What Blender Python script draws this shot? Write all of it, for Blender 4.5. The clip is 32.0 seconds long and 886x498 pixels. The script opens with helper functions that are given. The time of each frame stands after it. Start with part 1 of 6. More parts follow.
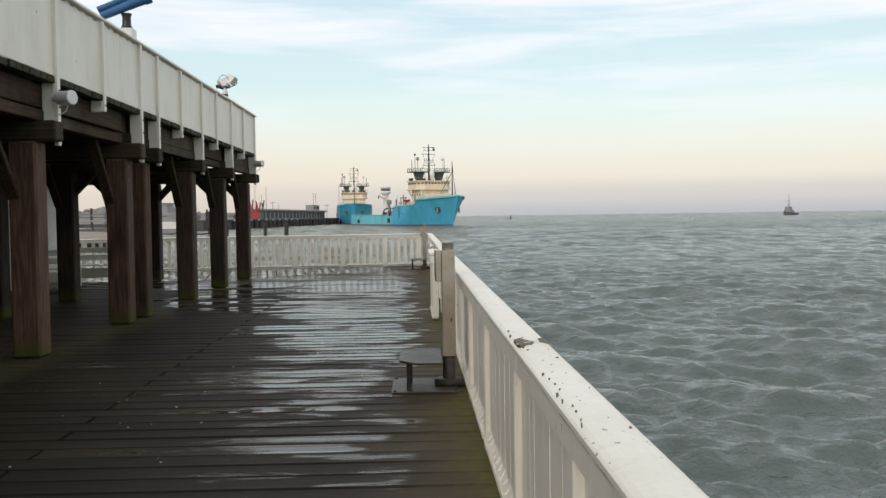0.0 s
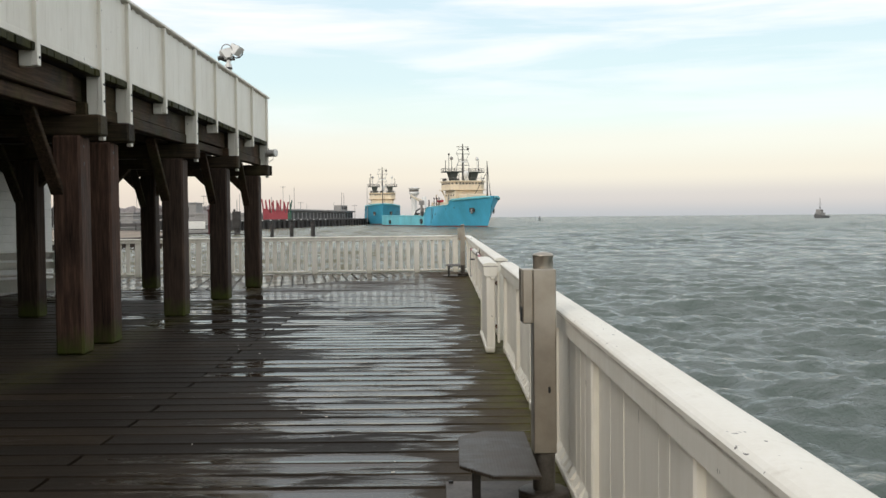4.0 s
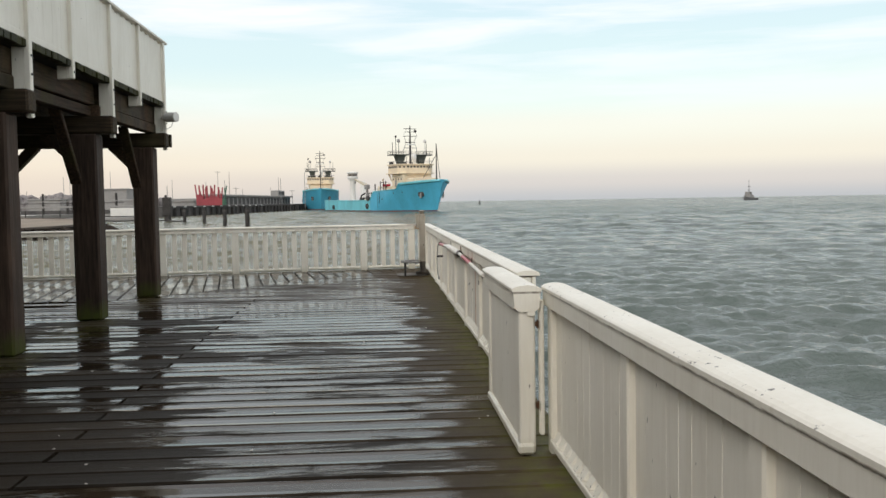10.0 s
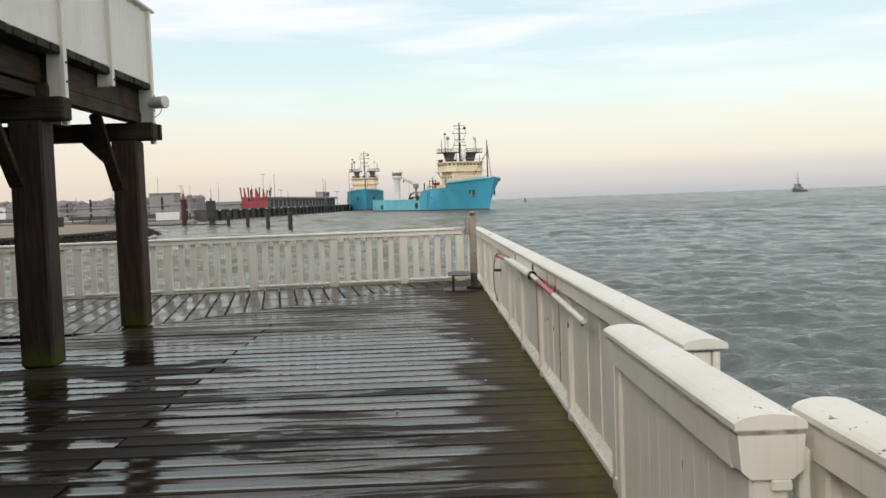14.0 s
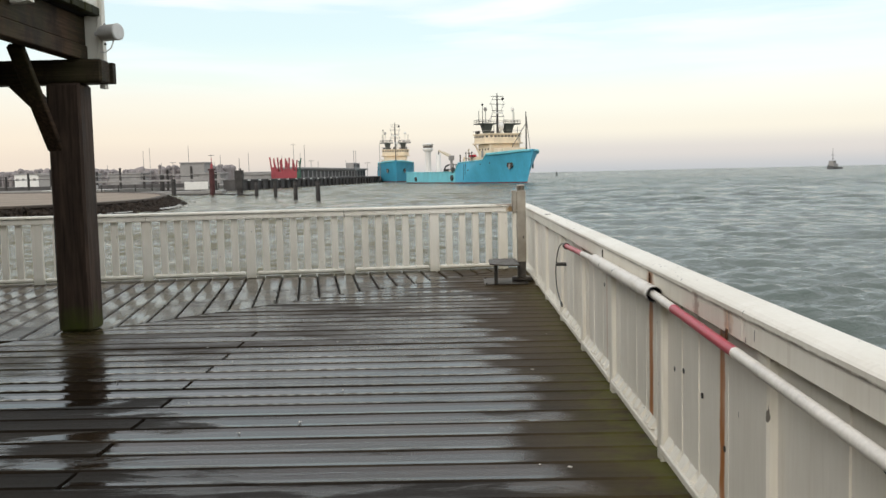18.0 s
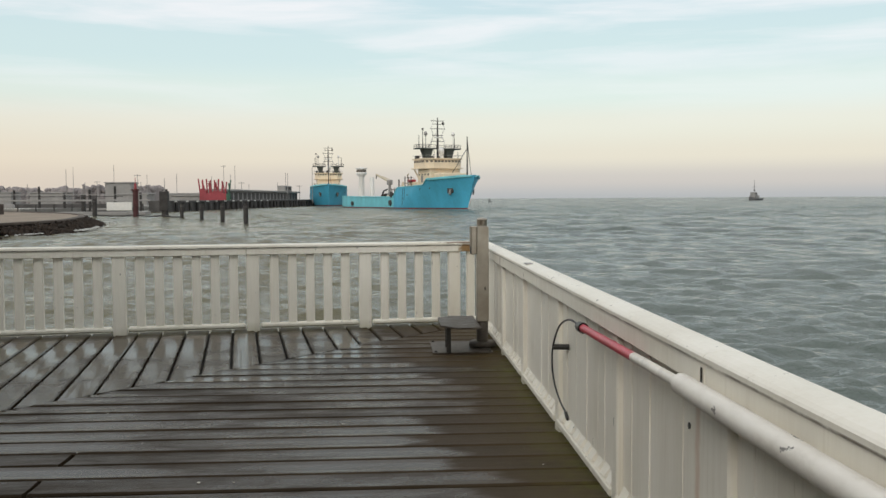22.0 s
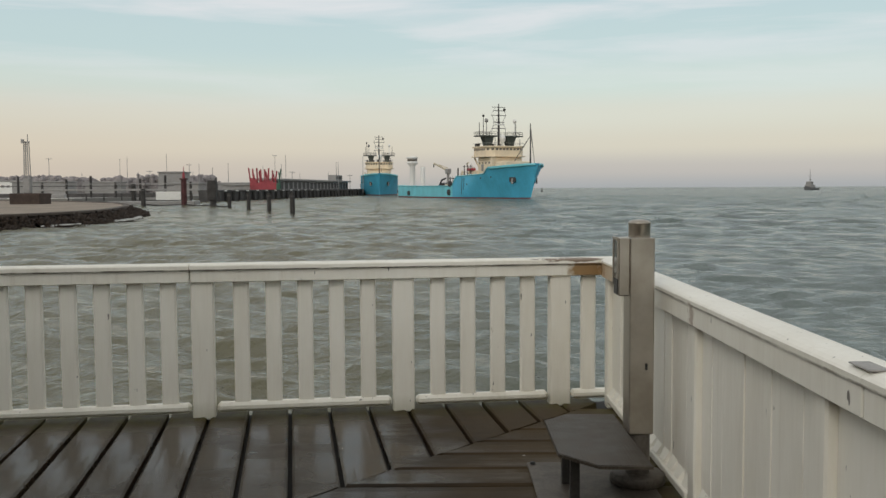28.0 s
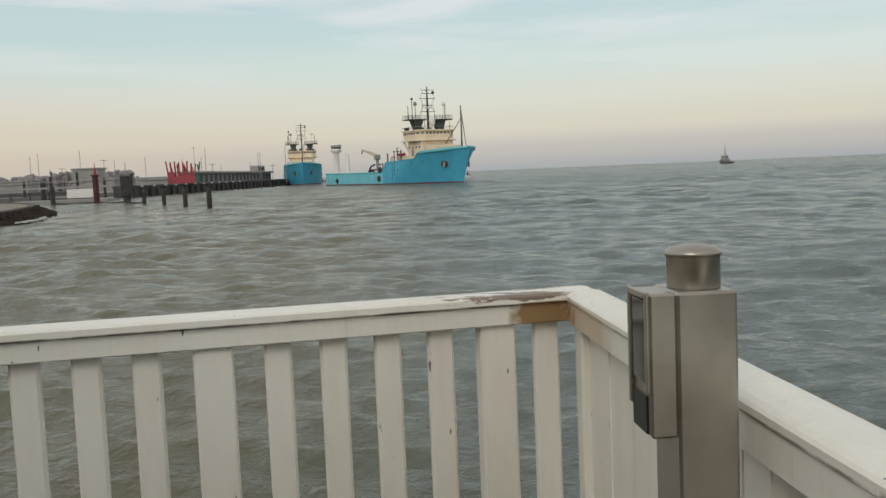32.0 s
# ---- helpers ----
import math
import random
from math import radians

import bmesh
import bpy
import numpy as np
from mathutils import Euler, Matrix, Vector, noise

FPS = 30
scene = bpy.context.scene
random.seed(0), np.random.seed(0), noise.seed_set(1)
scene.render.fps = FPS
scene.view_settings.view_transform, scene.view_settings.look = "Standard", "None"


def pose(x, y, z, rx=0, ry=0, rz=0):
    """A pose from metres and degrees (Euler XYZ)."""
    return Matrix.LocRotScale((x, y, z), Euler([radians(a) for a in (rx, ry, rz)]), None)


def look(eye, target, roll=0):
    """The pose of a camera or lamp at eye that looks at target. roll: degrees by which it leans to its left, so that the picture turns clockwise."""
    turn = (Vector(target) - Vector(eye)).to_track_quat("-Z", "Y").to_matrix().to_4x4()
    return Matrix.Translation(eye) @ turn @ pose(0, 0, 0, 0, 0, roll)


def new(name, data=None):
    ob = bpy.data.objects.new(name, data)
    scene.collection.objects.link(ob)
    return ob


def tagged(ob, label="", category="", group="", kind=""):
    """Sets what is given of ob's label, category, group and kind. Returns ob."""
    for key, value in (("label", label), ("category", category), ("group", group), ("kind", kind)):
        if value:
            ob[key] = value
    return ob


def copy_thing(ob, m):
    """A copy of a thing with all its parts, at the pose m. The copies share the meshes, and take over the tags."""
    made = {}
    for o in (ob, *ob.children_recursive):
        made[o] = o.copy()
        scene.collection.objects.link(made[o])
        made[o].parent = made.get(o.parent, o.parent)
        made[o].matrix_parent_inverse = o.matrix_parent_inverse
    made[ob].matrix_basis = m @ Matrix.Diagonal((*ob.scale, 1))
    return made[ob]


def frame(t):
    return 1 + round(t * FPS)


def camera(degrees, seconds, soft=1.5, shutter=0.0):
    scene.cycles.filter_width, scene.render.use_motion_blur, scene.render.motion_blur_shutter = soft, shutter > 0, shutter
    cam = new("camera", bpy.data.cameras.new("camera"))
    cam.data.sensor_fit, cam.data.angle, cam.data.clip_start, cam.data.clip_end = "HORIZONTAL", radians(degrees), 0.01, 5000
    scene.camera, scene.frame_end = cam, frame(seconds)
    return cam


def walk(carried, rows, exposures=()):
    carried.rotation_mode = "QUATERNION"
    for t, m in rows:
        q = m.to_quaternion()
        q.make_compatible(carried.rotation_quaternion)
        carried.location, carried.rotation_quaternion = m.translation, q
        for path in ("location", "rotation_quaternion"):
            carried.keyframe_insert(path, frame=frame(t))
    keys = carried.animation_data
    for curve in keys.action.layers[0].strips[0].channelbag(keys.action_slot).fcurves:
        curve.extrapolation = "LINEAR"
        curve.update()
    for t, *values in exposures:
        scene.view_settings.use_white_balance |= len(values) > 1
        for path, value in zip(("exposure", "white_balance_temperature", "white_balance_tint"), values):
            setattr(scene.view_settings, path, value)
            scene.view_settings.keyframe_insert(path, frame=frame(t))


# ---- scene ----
cam = camera(51.3, 32.0)
PATH = [
    (0, (0.195, -1.414, 1.624), (0.257, 0.583, 1.552), -0.8),
    (0.5, (0.12, -0.885, 1.617), (0.178, 1.112, 1.53), -0.4),
    (1, (0.079, -0.473, 1.603), (0.13, 1.523, 1.497), -1.0),
    (1.5, (0.099, -0.034, 1.644), (0.161, 1.963, 1.577), -0.9),
    (2, (0.034, 0.482, 1.623), (0.144, 2.477, 1.553), -0.0),
    (2.5, (0.025, 0.959, 1.577), (0.127, 2.954, 1.489), -0.6),
    (3, (0.038, 1.41, 1.614), (0.015, 3.408, 1.514), -0.3),
    (3.5, (-0.012, 1.856, 1.625), (0.032, 3.855, 1.566), -0.3),
    (4, (-0.043, 2.302, 1.583), (-0.041, 4.301, 1.514), -0.5),
    (4.5, (-0.051, 2.751, 1.582), (-0.146, 4.746, 1.483), 0.1),
    (6.5, (-0.231, 4.438, 1.591), (-0.278, 6.434, 1.473), 0.6),
    (7, (-0.275, 4.846, 1.611), (-0.301, 6.845, 1.586), 1.4),
    (7.5, (-0.352, 5.285, 1.589), (-0.291, 7.284, 1.595), 1.6),
    (8, (-0.402, 5.699, 1.567), (-0.257, 7.694, 1.547), 0.3),
    (8.5, (-0.358, 6.149, 1.582), (-0.276, 8.146, 1.53), 0.1),
    (9, (-0.386, 6.54, 1.57), (-0.288, 8.536, 1.479), -0.2),
    (9.5, (-0.417, 6.912, 1.564), (-0.271, 8.904, 1.465), -1.0),
    (10, (-0.365, 7.367, 1.576), (-0.232, 9.36, 1.472), -0.9),
    (10.5, (-0.368, 7.763, 1.555), (-0.222, 9.754, 1.444), -0.8),
    (11, (-0.375, 8.263, 1.565), (-0.204, 10.251, 1.432), -1.5),
    (11.5, (-0.315, 8.669, 1.584), (-0.226, 10.664, 1.462), -2.0),
    (12, (-0.308, 9.096, 1.566), (-0.221, 11.09, 1.437), -1.7),
    (12.5, (-0.325, 9.504, 1.565), (-0.216, 11.496, 1.43), -2.3),
    (13, (-0.296, 9.877, 1.596), (-0.305, 11.874, 1.484), -2.7),
    (13.5, (-0.321, 10.299, 1.568), (-0.355, 12.294, 1.442), -2.2),
    (14, (-0.307, 10.723, 1.601), (-0.273, 12.72, 1.496), -2.0),
    (14.5, (-0.285, 11.147, 1.626), (-0.272, 13.147, 1.579), -1.1),
    (16.5, (-0.247, 12.819, 1.558), (-0.194, 14.816, 1.454), -0.8),
    (17, (-0.332, 13.162, 1.568), (-0.289, 15.158, 1.448), -1.6),
    (17.5, (-0.358, 13.611, 1.581), (-0.415, 15.604, 1.428), -1.7),
    (18, (-0.4, 14.023, 1.558), (-0.432, 16.016, 1.396), -1.3),
    (18.5, (-0.444, 14.422, 1.567), (-0.402, 16.416, 1.418), -1.4),
    (19, (-0.444, 14.865, 1.582), (-0.484, 16.86, 1.46), -0.8),
    (19.5, (-0.472, 15.309, 1.58), (-0.486, 17.306, 1.458), -0.1),
    (20, (-0.493, 15.743, 1.556), (-0.417, 17.739, 1.454), -0.2),
    (20.5, (-0.453, 16.165, 1.587), (-0.386, 18.161, 1.496), -0.2),
    (21, (-0.475, 16.599, 1.606), (-0.331, 18.591, 1.508), -0.1),
    (21.5, (-0.487, 17.007, 1.566), (-0.3, 18.996, 1.461), -0.1),
    (22, (-0.468, 17.427, 1.596), (-0.353, 19.421, 1.486), -0.3),
    (22.5, (-0.506, 17.859, 1.605), (-0.373, 19.851, 1.499), -0.5),
    (23, (-0.544, 18.243, 1.564), (-0.43, 20.231, 1.38), -0.6),
    (23.5, (-0.529, 18.651, 1.587), (-0.494, 20.643, 1.419), -0.8),
    (24, (-0.612, 19.079, 1.597), (-0.55, 21.072, 1.431), -0.6),
    (24.5, (-0.606, 19.541, 1.563), (-0.572, 21.535, 1.414), -0.5),
    (26.5, (-0.593, 21.159, 1.549), (-0.558, 23.15, 1.359), -0.7),
    (27, (-0.567, 21.621, 1.558), (-0.45, 23.61, 1.389), -0.2),
    (27.5, (-0.539, 22.05, 1.542), (-0.488, 24.043, 1.377), -0.5),
    (28, (-0.51, 22.465, 1.553), (-0.505, 24.46, 1.421), -0.3),
    (28.5, (-0.545, 22.867, 1.566), (-0.48, 24.862, 1.441), -0.5),
    (29, (-0.517, 23.28, 1.549), (-0.452, 25.273, 1.391), -1.2),
    (29.5, (-0.471, 23.649, 1.549), (-0.396, 25.641, 1.383), -1.3),
    (30, (-0.444, 24.025, 1.572), (-0.303, 26.013, 1.404), -1.3),
    (30.5, (-0.321, 24.419, 1.545), (-0.141, 26.402, 1.356), -1.5),
    (31, (-0.221, 24.657, 1.565), (-0.07, 26.641, 1.366), -2.3),
    (31.5, (-0.202, 25.015, 1.579), (-0.039, 27.001, 1.404), -2.5),
    (32, (-0.157, 25.336, 1.557), (0.001, 27.323, 1.39), -2.4),
]
EXPOSURES = [(0.0, -0.04, 6400, 10), (2.0, 0.0, 6440, 10), (3.0, 0.07, 6460, 10), (4.5, 0.06, 6480, 10), (6.5, 0.28, 6420, 10), (7.0, 0.24, 6420, 10), (8.0, -0.18, 6400, 10), (9.0, 0.0, 6500, 10), (10.0, 0.06, 6500, 10), (14.0, 0.02, 6500, 10),
             (17.0, -0.02, 6520, 10), (18.0, 0.12, 6500, 10), (19.0, 0.11, 6530, 10), (20.0, 0.06, 6530, 10), (23.0, -0.26, 6520, 8), (28.0, -0.41, 6520, 8), (32.0, -0.40, 6520, 8)]

walk(cam, [(t, look(eye, target, roll)) for t, eye, target, roll in PATH], EXPOSURES)

# ---------------------------------------------------------------- light
SEA = -1.6          # water level under the deck, which lies at z = 0

world = bpy.data.worlds.new("sky")
scene.world = world
world.use_nodes = True


def sky_nodes():
    """Thin high cloud over a pale blue sky with a peach band low down."""
    nt = world.node_tree
    nt.nodes.clear()
    n, l = nt.nodes.new, nt.links.new
    out, bg = n("ShaderNodeOutputWorld"), n("ShaderNodeBackground")
    co = n("ShaderNodeTexCoord")
    sep = n("ShaderNodeSeparateXYZ")
    l(co.outputs["Generated"], sep.inputs[0])
    ramp = n("ShaderNodeValToRGB")
    ramp.color_ramp.interpolation = "EASE"
    cols = [(0.0, (0.47, 0.49, 0.53)), (0.02, (0.60, 0.57, 0.57)), (0.045, (0.78, 0.724, 0.635)), (0.078, (0.81, 0.795, 0.71)),
            (0.11, (0.74, 0.835, 0.79)), (0.15, (0.650, 0.790, 0.802)), (0.22, (0.612, 0.758, 0.812)), (0.4, (0.716, 0.712, 0.695)), (1.0, (0.656, 0.652, 0.635))]
    while len(ramp.color_ramp.elements) < len(cols):
        ramp.color_ramp.elements.new(0.5)
    for e, (p, c) in zip(ramp.color_ramp.elements, cols):
        e.position, e.color = p, (*c, 1)
    l(sep.outputs[2], ramp.inputs[0])
    # warmer low down over the harbour
    west = n("ShaderNodeMapRange")
    west.inputs[1].default_value, west.inputs[2].default_value, west.inputs[4].default_value = 0.12, -0.5, 0.75
    l(sep.outputs[0], west.inputs[0])
    low = n("ShaderNodeMapRange")
    low.inputs[1].default_value, low.inputs[2].default_value = 0.13, 0.03
    l(sep.outputs[2], low.inputs[0])
    glow = n("ShaderNodeMath")
    glow.operation = "MULTIPLY"
    l(west.outputs[0], glow.inputs[0])
    l(low.outputs[0], glow.inputs[1])
    warm = n("ShaderNodeMix")
    warm.data_type = "RGBA"
    warm.inputs["B"].default_value = (0.82, 0.676, 0.543, 1)
    l(glow.outputs[0], warm.inputs["Factor"])
    l(ramp.outputs[0], warm.inputs["A"])
    # cloud streaks: the direction is stretched so that they lie flat
    mp = n("ShaderNodeMapping")
    mp.inputs["Scale"].default_value = (1.5, 1.5, 16.0)
    l(co.outputs["Generated"], mp.inputs[0])
    cl = n("ShaderNodeTexNoise")
    cl.inputs["Scale"].default_value, cl.inputs["Detail"].default_value, cl.inputs["Roughness"].default_value = 1.9, 6.0, 0.55
    cl.inputs["Distortion"].default_value = 0.35
    l(mp.outputs[0], cl.inputs["Vector"])
    cr = n("ShaderNodeMapRange")
    cr.inputs[1].default_value, cr.inputs[2].default_value = 0.42, 0.60
    l(cl.outputs["Fac"], cr.inputs[0])
    up = n("ShaderNodeMapRange")
    up.inputs[1].default_value, up.inputs[2].default_value = 0.07, 0.20
    l(sep.outputs[2], up.inputs[0])
    mul = n("ShaderNodeMath")
    mul.operation = "MULTIPLY"
    l(cr.outputs[0], mul.inputs[0])
    l(up.outputs[0], mul.inputs[1])
    mix = n("ShaderNodeMix")
    mix.data_type = "RGBA"
    mix.inputs["B"].default_value = (0.91, 0.91, 0.93, 1)
    l(mul.outputs[0], mix.inputs["Factor"])
    l(warm.outputs["Result"], mix.inputs["A"])
    # clear sky behind the cloud
    nish = n("ShaderNodeTexSky")
    nish.sky_type, nish.sun_disc = "NISHITA", False
    nish.sun_elevation, nish.sun_rotation = radians(14), radians(200)
    add = n("ShaderNodeMix")
    add.data_type, add.blend_type = "RGBA", "ADD"
    add.inputs["Factor"].default_value = 0.02
    l(mix.outputs["Result"], add.inputs["A"])
    l(nish.outputs[0], add.inputs["B"])
    l(add.outputs["Result"], bg.inputs[0])
    bg.inputs[1].default_value = 1.0
    l(bg.outputs[0], out.inputs[0])


sky_nodes()

sun = new("sun", bpy.data.lights.new("sun", "SUN"))
sun.data.energy, sun.data.angle, sun.data.color = 1.05, radians(25), (1.0, 0.95, 0.88)
sun.matrix_world = look((0, 0, 0), (0.45, 0.75, -0.6))

# ---------------------------------------------------------------- materials
def material(name):
    m = bpy.data.materials.new(name)
    m.use_nodes = True
    return m, m.node_tree, m.node_tree.nodes["Principled BSDF"]


def ramp_node(nt, src, stops):
    r = nt.nodes.new("ShaderNodeValToRGB")
    while len(r.color_ramp.elements) < len(stops):
        r.color_ramp.elements.new(0.5)
    for e, (p, c) in zip(r.color_ramp.elements, stops):
        e.position, e.color = p, (*c, 1) if len(c) == 3 else c
    nt.links.new(src, r.inputs[0])
    return r.outputs[0]


def grey(*stops):
    return [(p, (v, v, v)) for p, v in stops]


def noise_node(nt, scale, stretch=(1, 1, 1), detail=4, rough=0.55, space="world", distort=0.0):
    if space == "world":
        src = nt.nodes.new("ShaderNodeNewGeometry").outputs["Position"]
    else:
        src = nt.nodes.new("ShaderNodeTexCoord").outputs["Object"]
    mp = nt.nodes.new("ShaderNodeMapping")
    mp.inputs["Scale"].default_value = stretch
    nt.links.new(src, mp.inputs[0])
    t = nt.nodes.new("ShaderNodeTexNoise")
    t.inputs["Scale"].default_value, t.inputs["Detail"].default_value = scale, detail
    t.inputs["Roughness"].default_value, t.inputs["Distortion"].default_value = rough, distort
    nt.links.new(mp.outputs[0], t.inputs["Vector"])
    return t.outputs["Fac"]


def mixc(nt, fac, a, b, blend="MIX"):
    m = nt.nodes.new("ShaderNodeMix")
    m.data_type, m.blend_type = "RGBA", blend
    for sock, v in (("Factor", fac), ("A", a), ("B", b)):
        if isinstance(v, (int, float)):
            m.inputs[sock].default_value = v
        elif isinstance(v, tuple):
            m.inputs[sock].default_value = (*v, 1)
        else:
            nt.links.new(v, m.inputs[sock])
    return m.outputs["Result"]


def math_node(nt, op, a, b=0.0, c=None, clamp=False):
    m = nt.nodes.new("ShaderNodeMath")
    m.operation, m.use_clamp = op, clamp
    for i, v in enumerate((a, b) if c is None else (a, b, c)):
        if isinstance(v, (int, float)):
            m.inputs[i].default_value = v
        else:
            nt.links.new(v, m.inputs[i])
    return m.outputs[0]


def bump_to(nt, p, height, strength=0.3, dist=0.01):
    b = nt.nodes.new("ShaderNodeBump")
    b.inputs["Strength"].default_value, b.inputs["Distance"].default_value = strength, dist
    nt.links.new(height, b.inputs["Height"])
    nt.links.new(b.outputs[0], p.inputs["Normal"])


def axis_of(nt, i):
    g = nt.nodes.new("ShaderNodeNewGeometry")
    s = nt.nodes.new("ShaderNodeSeparateXYZ")
    nt.links.new(g.outputs["Position"], s.inputs[0])
    return s.outputs[i]


def rand_of(nt):
    return nt.nodes.new("ShaderNodeObjectInfo").outputs["Random"]


def band(nt, value, mid, half, soft):
    """1 within half of mid, falling to 0 over soft."""
    d = math_node(nt, "ABSOLUTE", math_node(nt, "SUBTRACT", value, mid))
    r = nt.nodes.new("ShaderNodeMapRange")
    r.inputs[1].default_value, r.inputs[2].default_value = half, half + soft
    r.inputs[3].default_value, r.inputs[4].default_value = 1.0, 0.0
    nt.links.new(d, r.inputs[0])
    return r.outputs[0]


def simple(name, color, rough=0.6, metal=0.0, var=0.15, scale=3.0, bump=0.0, space="world", stretch=(1, 1, 1), spec=0.5):
    """A plain surface with colour variation at two scales."""
    m, nt, p = material(name)
    a = noise_node(nt, scale, stretch, 5, 0.6, space)
    b = noise_node(nt, scale * 9, stretch, 3, 0.6, space)
    f = math_node(nt, "ADD", math_node(nt, "MULTIPLY", a, 0.65), math_node(nt, "MULTIPLY", b, 0.35))
    lo, hi = [tuple(min(1, max(0, c * k)) for c in color) for k in (1 - 2 * var, 1 + 1.6 * var)]
    nt.links.new(ramp_node(nt, f, [(0.3, lo), (0.7, hi)]), p.inputs["Base Color"])
    p.inputs["Roughness"].default_value, p.inputs["Metallic"].default_value = rough, metal
    p.inputs["Specular IOR Level"].default_value = spec
    if bump:
        bump_to(nt, p, f, bump, 0.01)
    return m


def white_paint():
    """Old gloss paint on wood: grime runs, chips down to the grey wood, rust below the iron fittings."""
    m, nt, p = material("white_paint")
    big = noise_node(nt, 2.2, (1, 1, 0.35), 5, 0.6)
    fine = noise_node(nt, 40, (1, 1, 0.12), 4, 0.6)
    base = ramp_node(nt, math_node(nt, "ADD", math_node(nt, "MULTIPLY", big, 0.7), math_node(nt, "MULTIPLY", fine, 0.3)),
                     [(0.3, (0.735, 0.692, 0.595)), (0.55, (0.83, 0.796, 0.705)), (0.75, (0.885, 0.855, 0.78))])
    chips = ramp_node(nt, noise_node(nt, 9, (1, 1, 1), 8, 0.72), grey((0.70, 0), (0.715, 1)))
    col = mixc(nt, chips, base, (0.16, 0.14, 0.115))
    # small chips, in clusters on the tops
    up = nt.nodes.new("ShaderNodeSeparateXYZ")
    nt.links.new(nt.nodes.new("ShaderNodeNewGeometry").outputs["Normal"], up.inputs[0])
    spots = ramp_node(nt, noise_node(nt, 34, (1, 0.6, 1), 3, 0.6), grey((0.668, 0), (0.68, 1)))
    where = ramp_node(nt, noise_node(nt, 1.3, (1, 1, 1), 3, 0.5), grey((0.52, 0), (0.58, 1)))
    spots = math_node(nt, "MULTIPLY", math_node(nt, "MULTIPLY", spots, where), math_node(nt, "GREATER_THAN", up.outputs[2], 0.25))
    col = mixc(nt, spots, col, (0.15, 0.135, 0.115))
    # rust runs under the hook pole's irons
    x, y, z = axis_of(nt, 0), axis_of(nt, 1), axis_of(nt, 2)
    wob = math_node(nt, "ADD", y, math_node(nt, "MULTIPLY", noise_node(nt, 6, (1, 1, 1), 2), 0.05))
    run = math_node(nt, "MAXIMUM", band(nt, wob, 19.30, 0.040, 0.030), band(nt, wob, 17.885, 0.024, 0.022))
    run = math_node(nt, "MAXIMUM", run, math_node(nt, "MULTIPLY", band(nt, wob, 20.87, 0.006, 0.03), 0.4))
    low = nt.nodes.new("ShaderNodeMapRange")
    low.inputs[1].default_value, low.inputs[2].default_value = 0.93, 0.88
    nt.links.new(z, low.inputs[0])
    run = math_node(nt, "MULTIPLY", run, math_node(nt, "GREATER_THAN", z, 0.152))
    side = nt.nodes.new("ShaderNodeMapRange")
    side.inputs[1].default_value, side.inputs[2].default_value = 0.5, 0.55
    nt.links.new(x, side.inputs[0])
    run = math_node(nt, "MULTIPLY", math_node(nt, "MULTIPLY", run, low.outputs[0]), side.outputs[0])
    run = math_node(nt, "MULTIPLY", run, ramp_node(nt, noise_node(nt, 14, (1, 3, 0.25), 4), grey((0.25, 0.7), (0.5, 1))))
    col = mixc(nt, run, col, (0.42, 0.15, 0.022))
    # rust bled into the paint round the straps
    bleed = math_node(nt, "ADD", y, math_node(nt, "MULTIPLY", math_node(nt, "SUBTRACT", noise_node(nt, 16, (1, 1, 1), 4, 0.65), 0.5), 0.16))
    bleed = math_node(nt, "MAXIMUM", band(nt, bleed, 19.01, 0.030, 0.075), math_node(nt, "MULTIPLY", band(nt, bleed, 17.58, 0.015, 0.05), 0.7))
    bleed = math_node(nt, "MULTIPLY", bleed, math_node(nt, "MULTIPLY", band(nt, x, 0.64, 0.03, 0.01), band(nt, z, 0.965, 0.038, 0.012)))
    core = ramp_node(nt, noise_node(nt, 30, (1, 1, 0.4), 4, 0.6), [(0.42, (0.62, 0.34, 0.11)), (0.56, (0.30, 0.10, 0.025)), (0.66, (0.06, 0.03, 0.015))])
    col = mixc(nt, math_node(nt, "MULTIPLY", bleed, 0.85), col, core)
    # thin grime runs, nail marks, a dark joint line under the handrail
    grime = ramp_node(nt, noise_node(nt, 3.2, (5, 5, 0.2), 6, 0.7), grey((0.58, 0), (0.78, 0.4)))
    col = mixc(nt, grime, col, (0.50, 0.44, 0.34))
    nails = ramp_node(nt, noise_node(nt, 26, (1, 1, 0.3), 2, 0.5), grey((0.75, 0), (0.76, 0.9)))
    col = mixc(nt, nails, col, (0.10, 0.085, 0.07))
    joint = math_node(nt, "MULTIPLY", band(nt, z, 1.009, 0.004, 0.004), ramp_node(nt, noise_node(nt, 5, (1, 1, 1), 5, 0.7), grey((0.38, 0.1), (0.58, 0.85))))
    col = mixc(nt, joint, col, (0.13, 0.10, 0.07))
    # bare and rusty wood round the corner joint of the two handrails
    ragged = math_node(nt, "MULTIPLY", math_node(nt, "SUBTRACT", noise_node(nt, 11, (1, 1, 1), 5, 0.65), 0.5), 0.22)
    end = math_node(nt, "GREATER_THAN", y, 28.9)
    bare = math_node(nt, "MULTIPLY", band(nt, math_node(nt, "ADD", x, ragged), 0.53, 0.08, 0.06), band(nt, z, 0.97, 0.043, 0.006))
    col = mixc(nt, math_node(nt, "MULTIPLY", bare, end), col, (0.30, 0.185, 0.08))
    peel = math_node(nt, "MULTIPLY", band(nt, x, 0.36, 0.24, 0.08), math_node(nt, "MULTIPLY", end, math_node(nt, "GREATER_THAN", z, 1.02)))
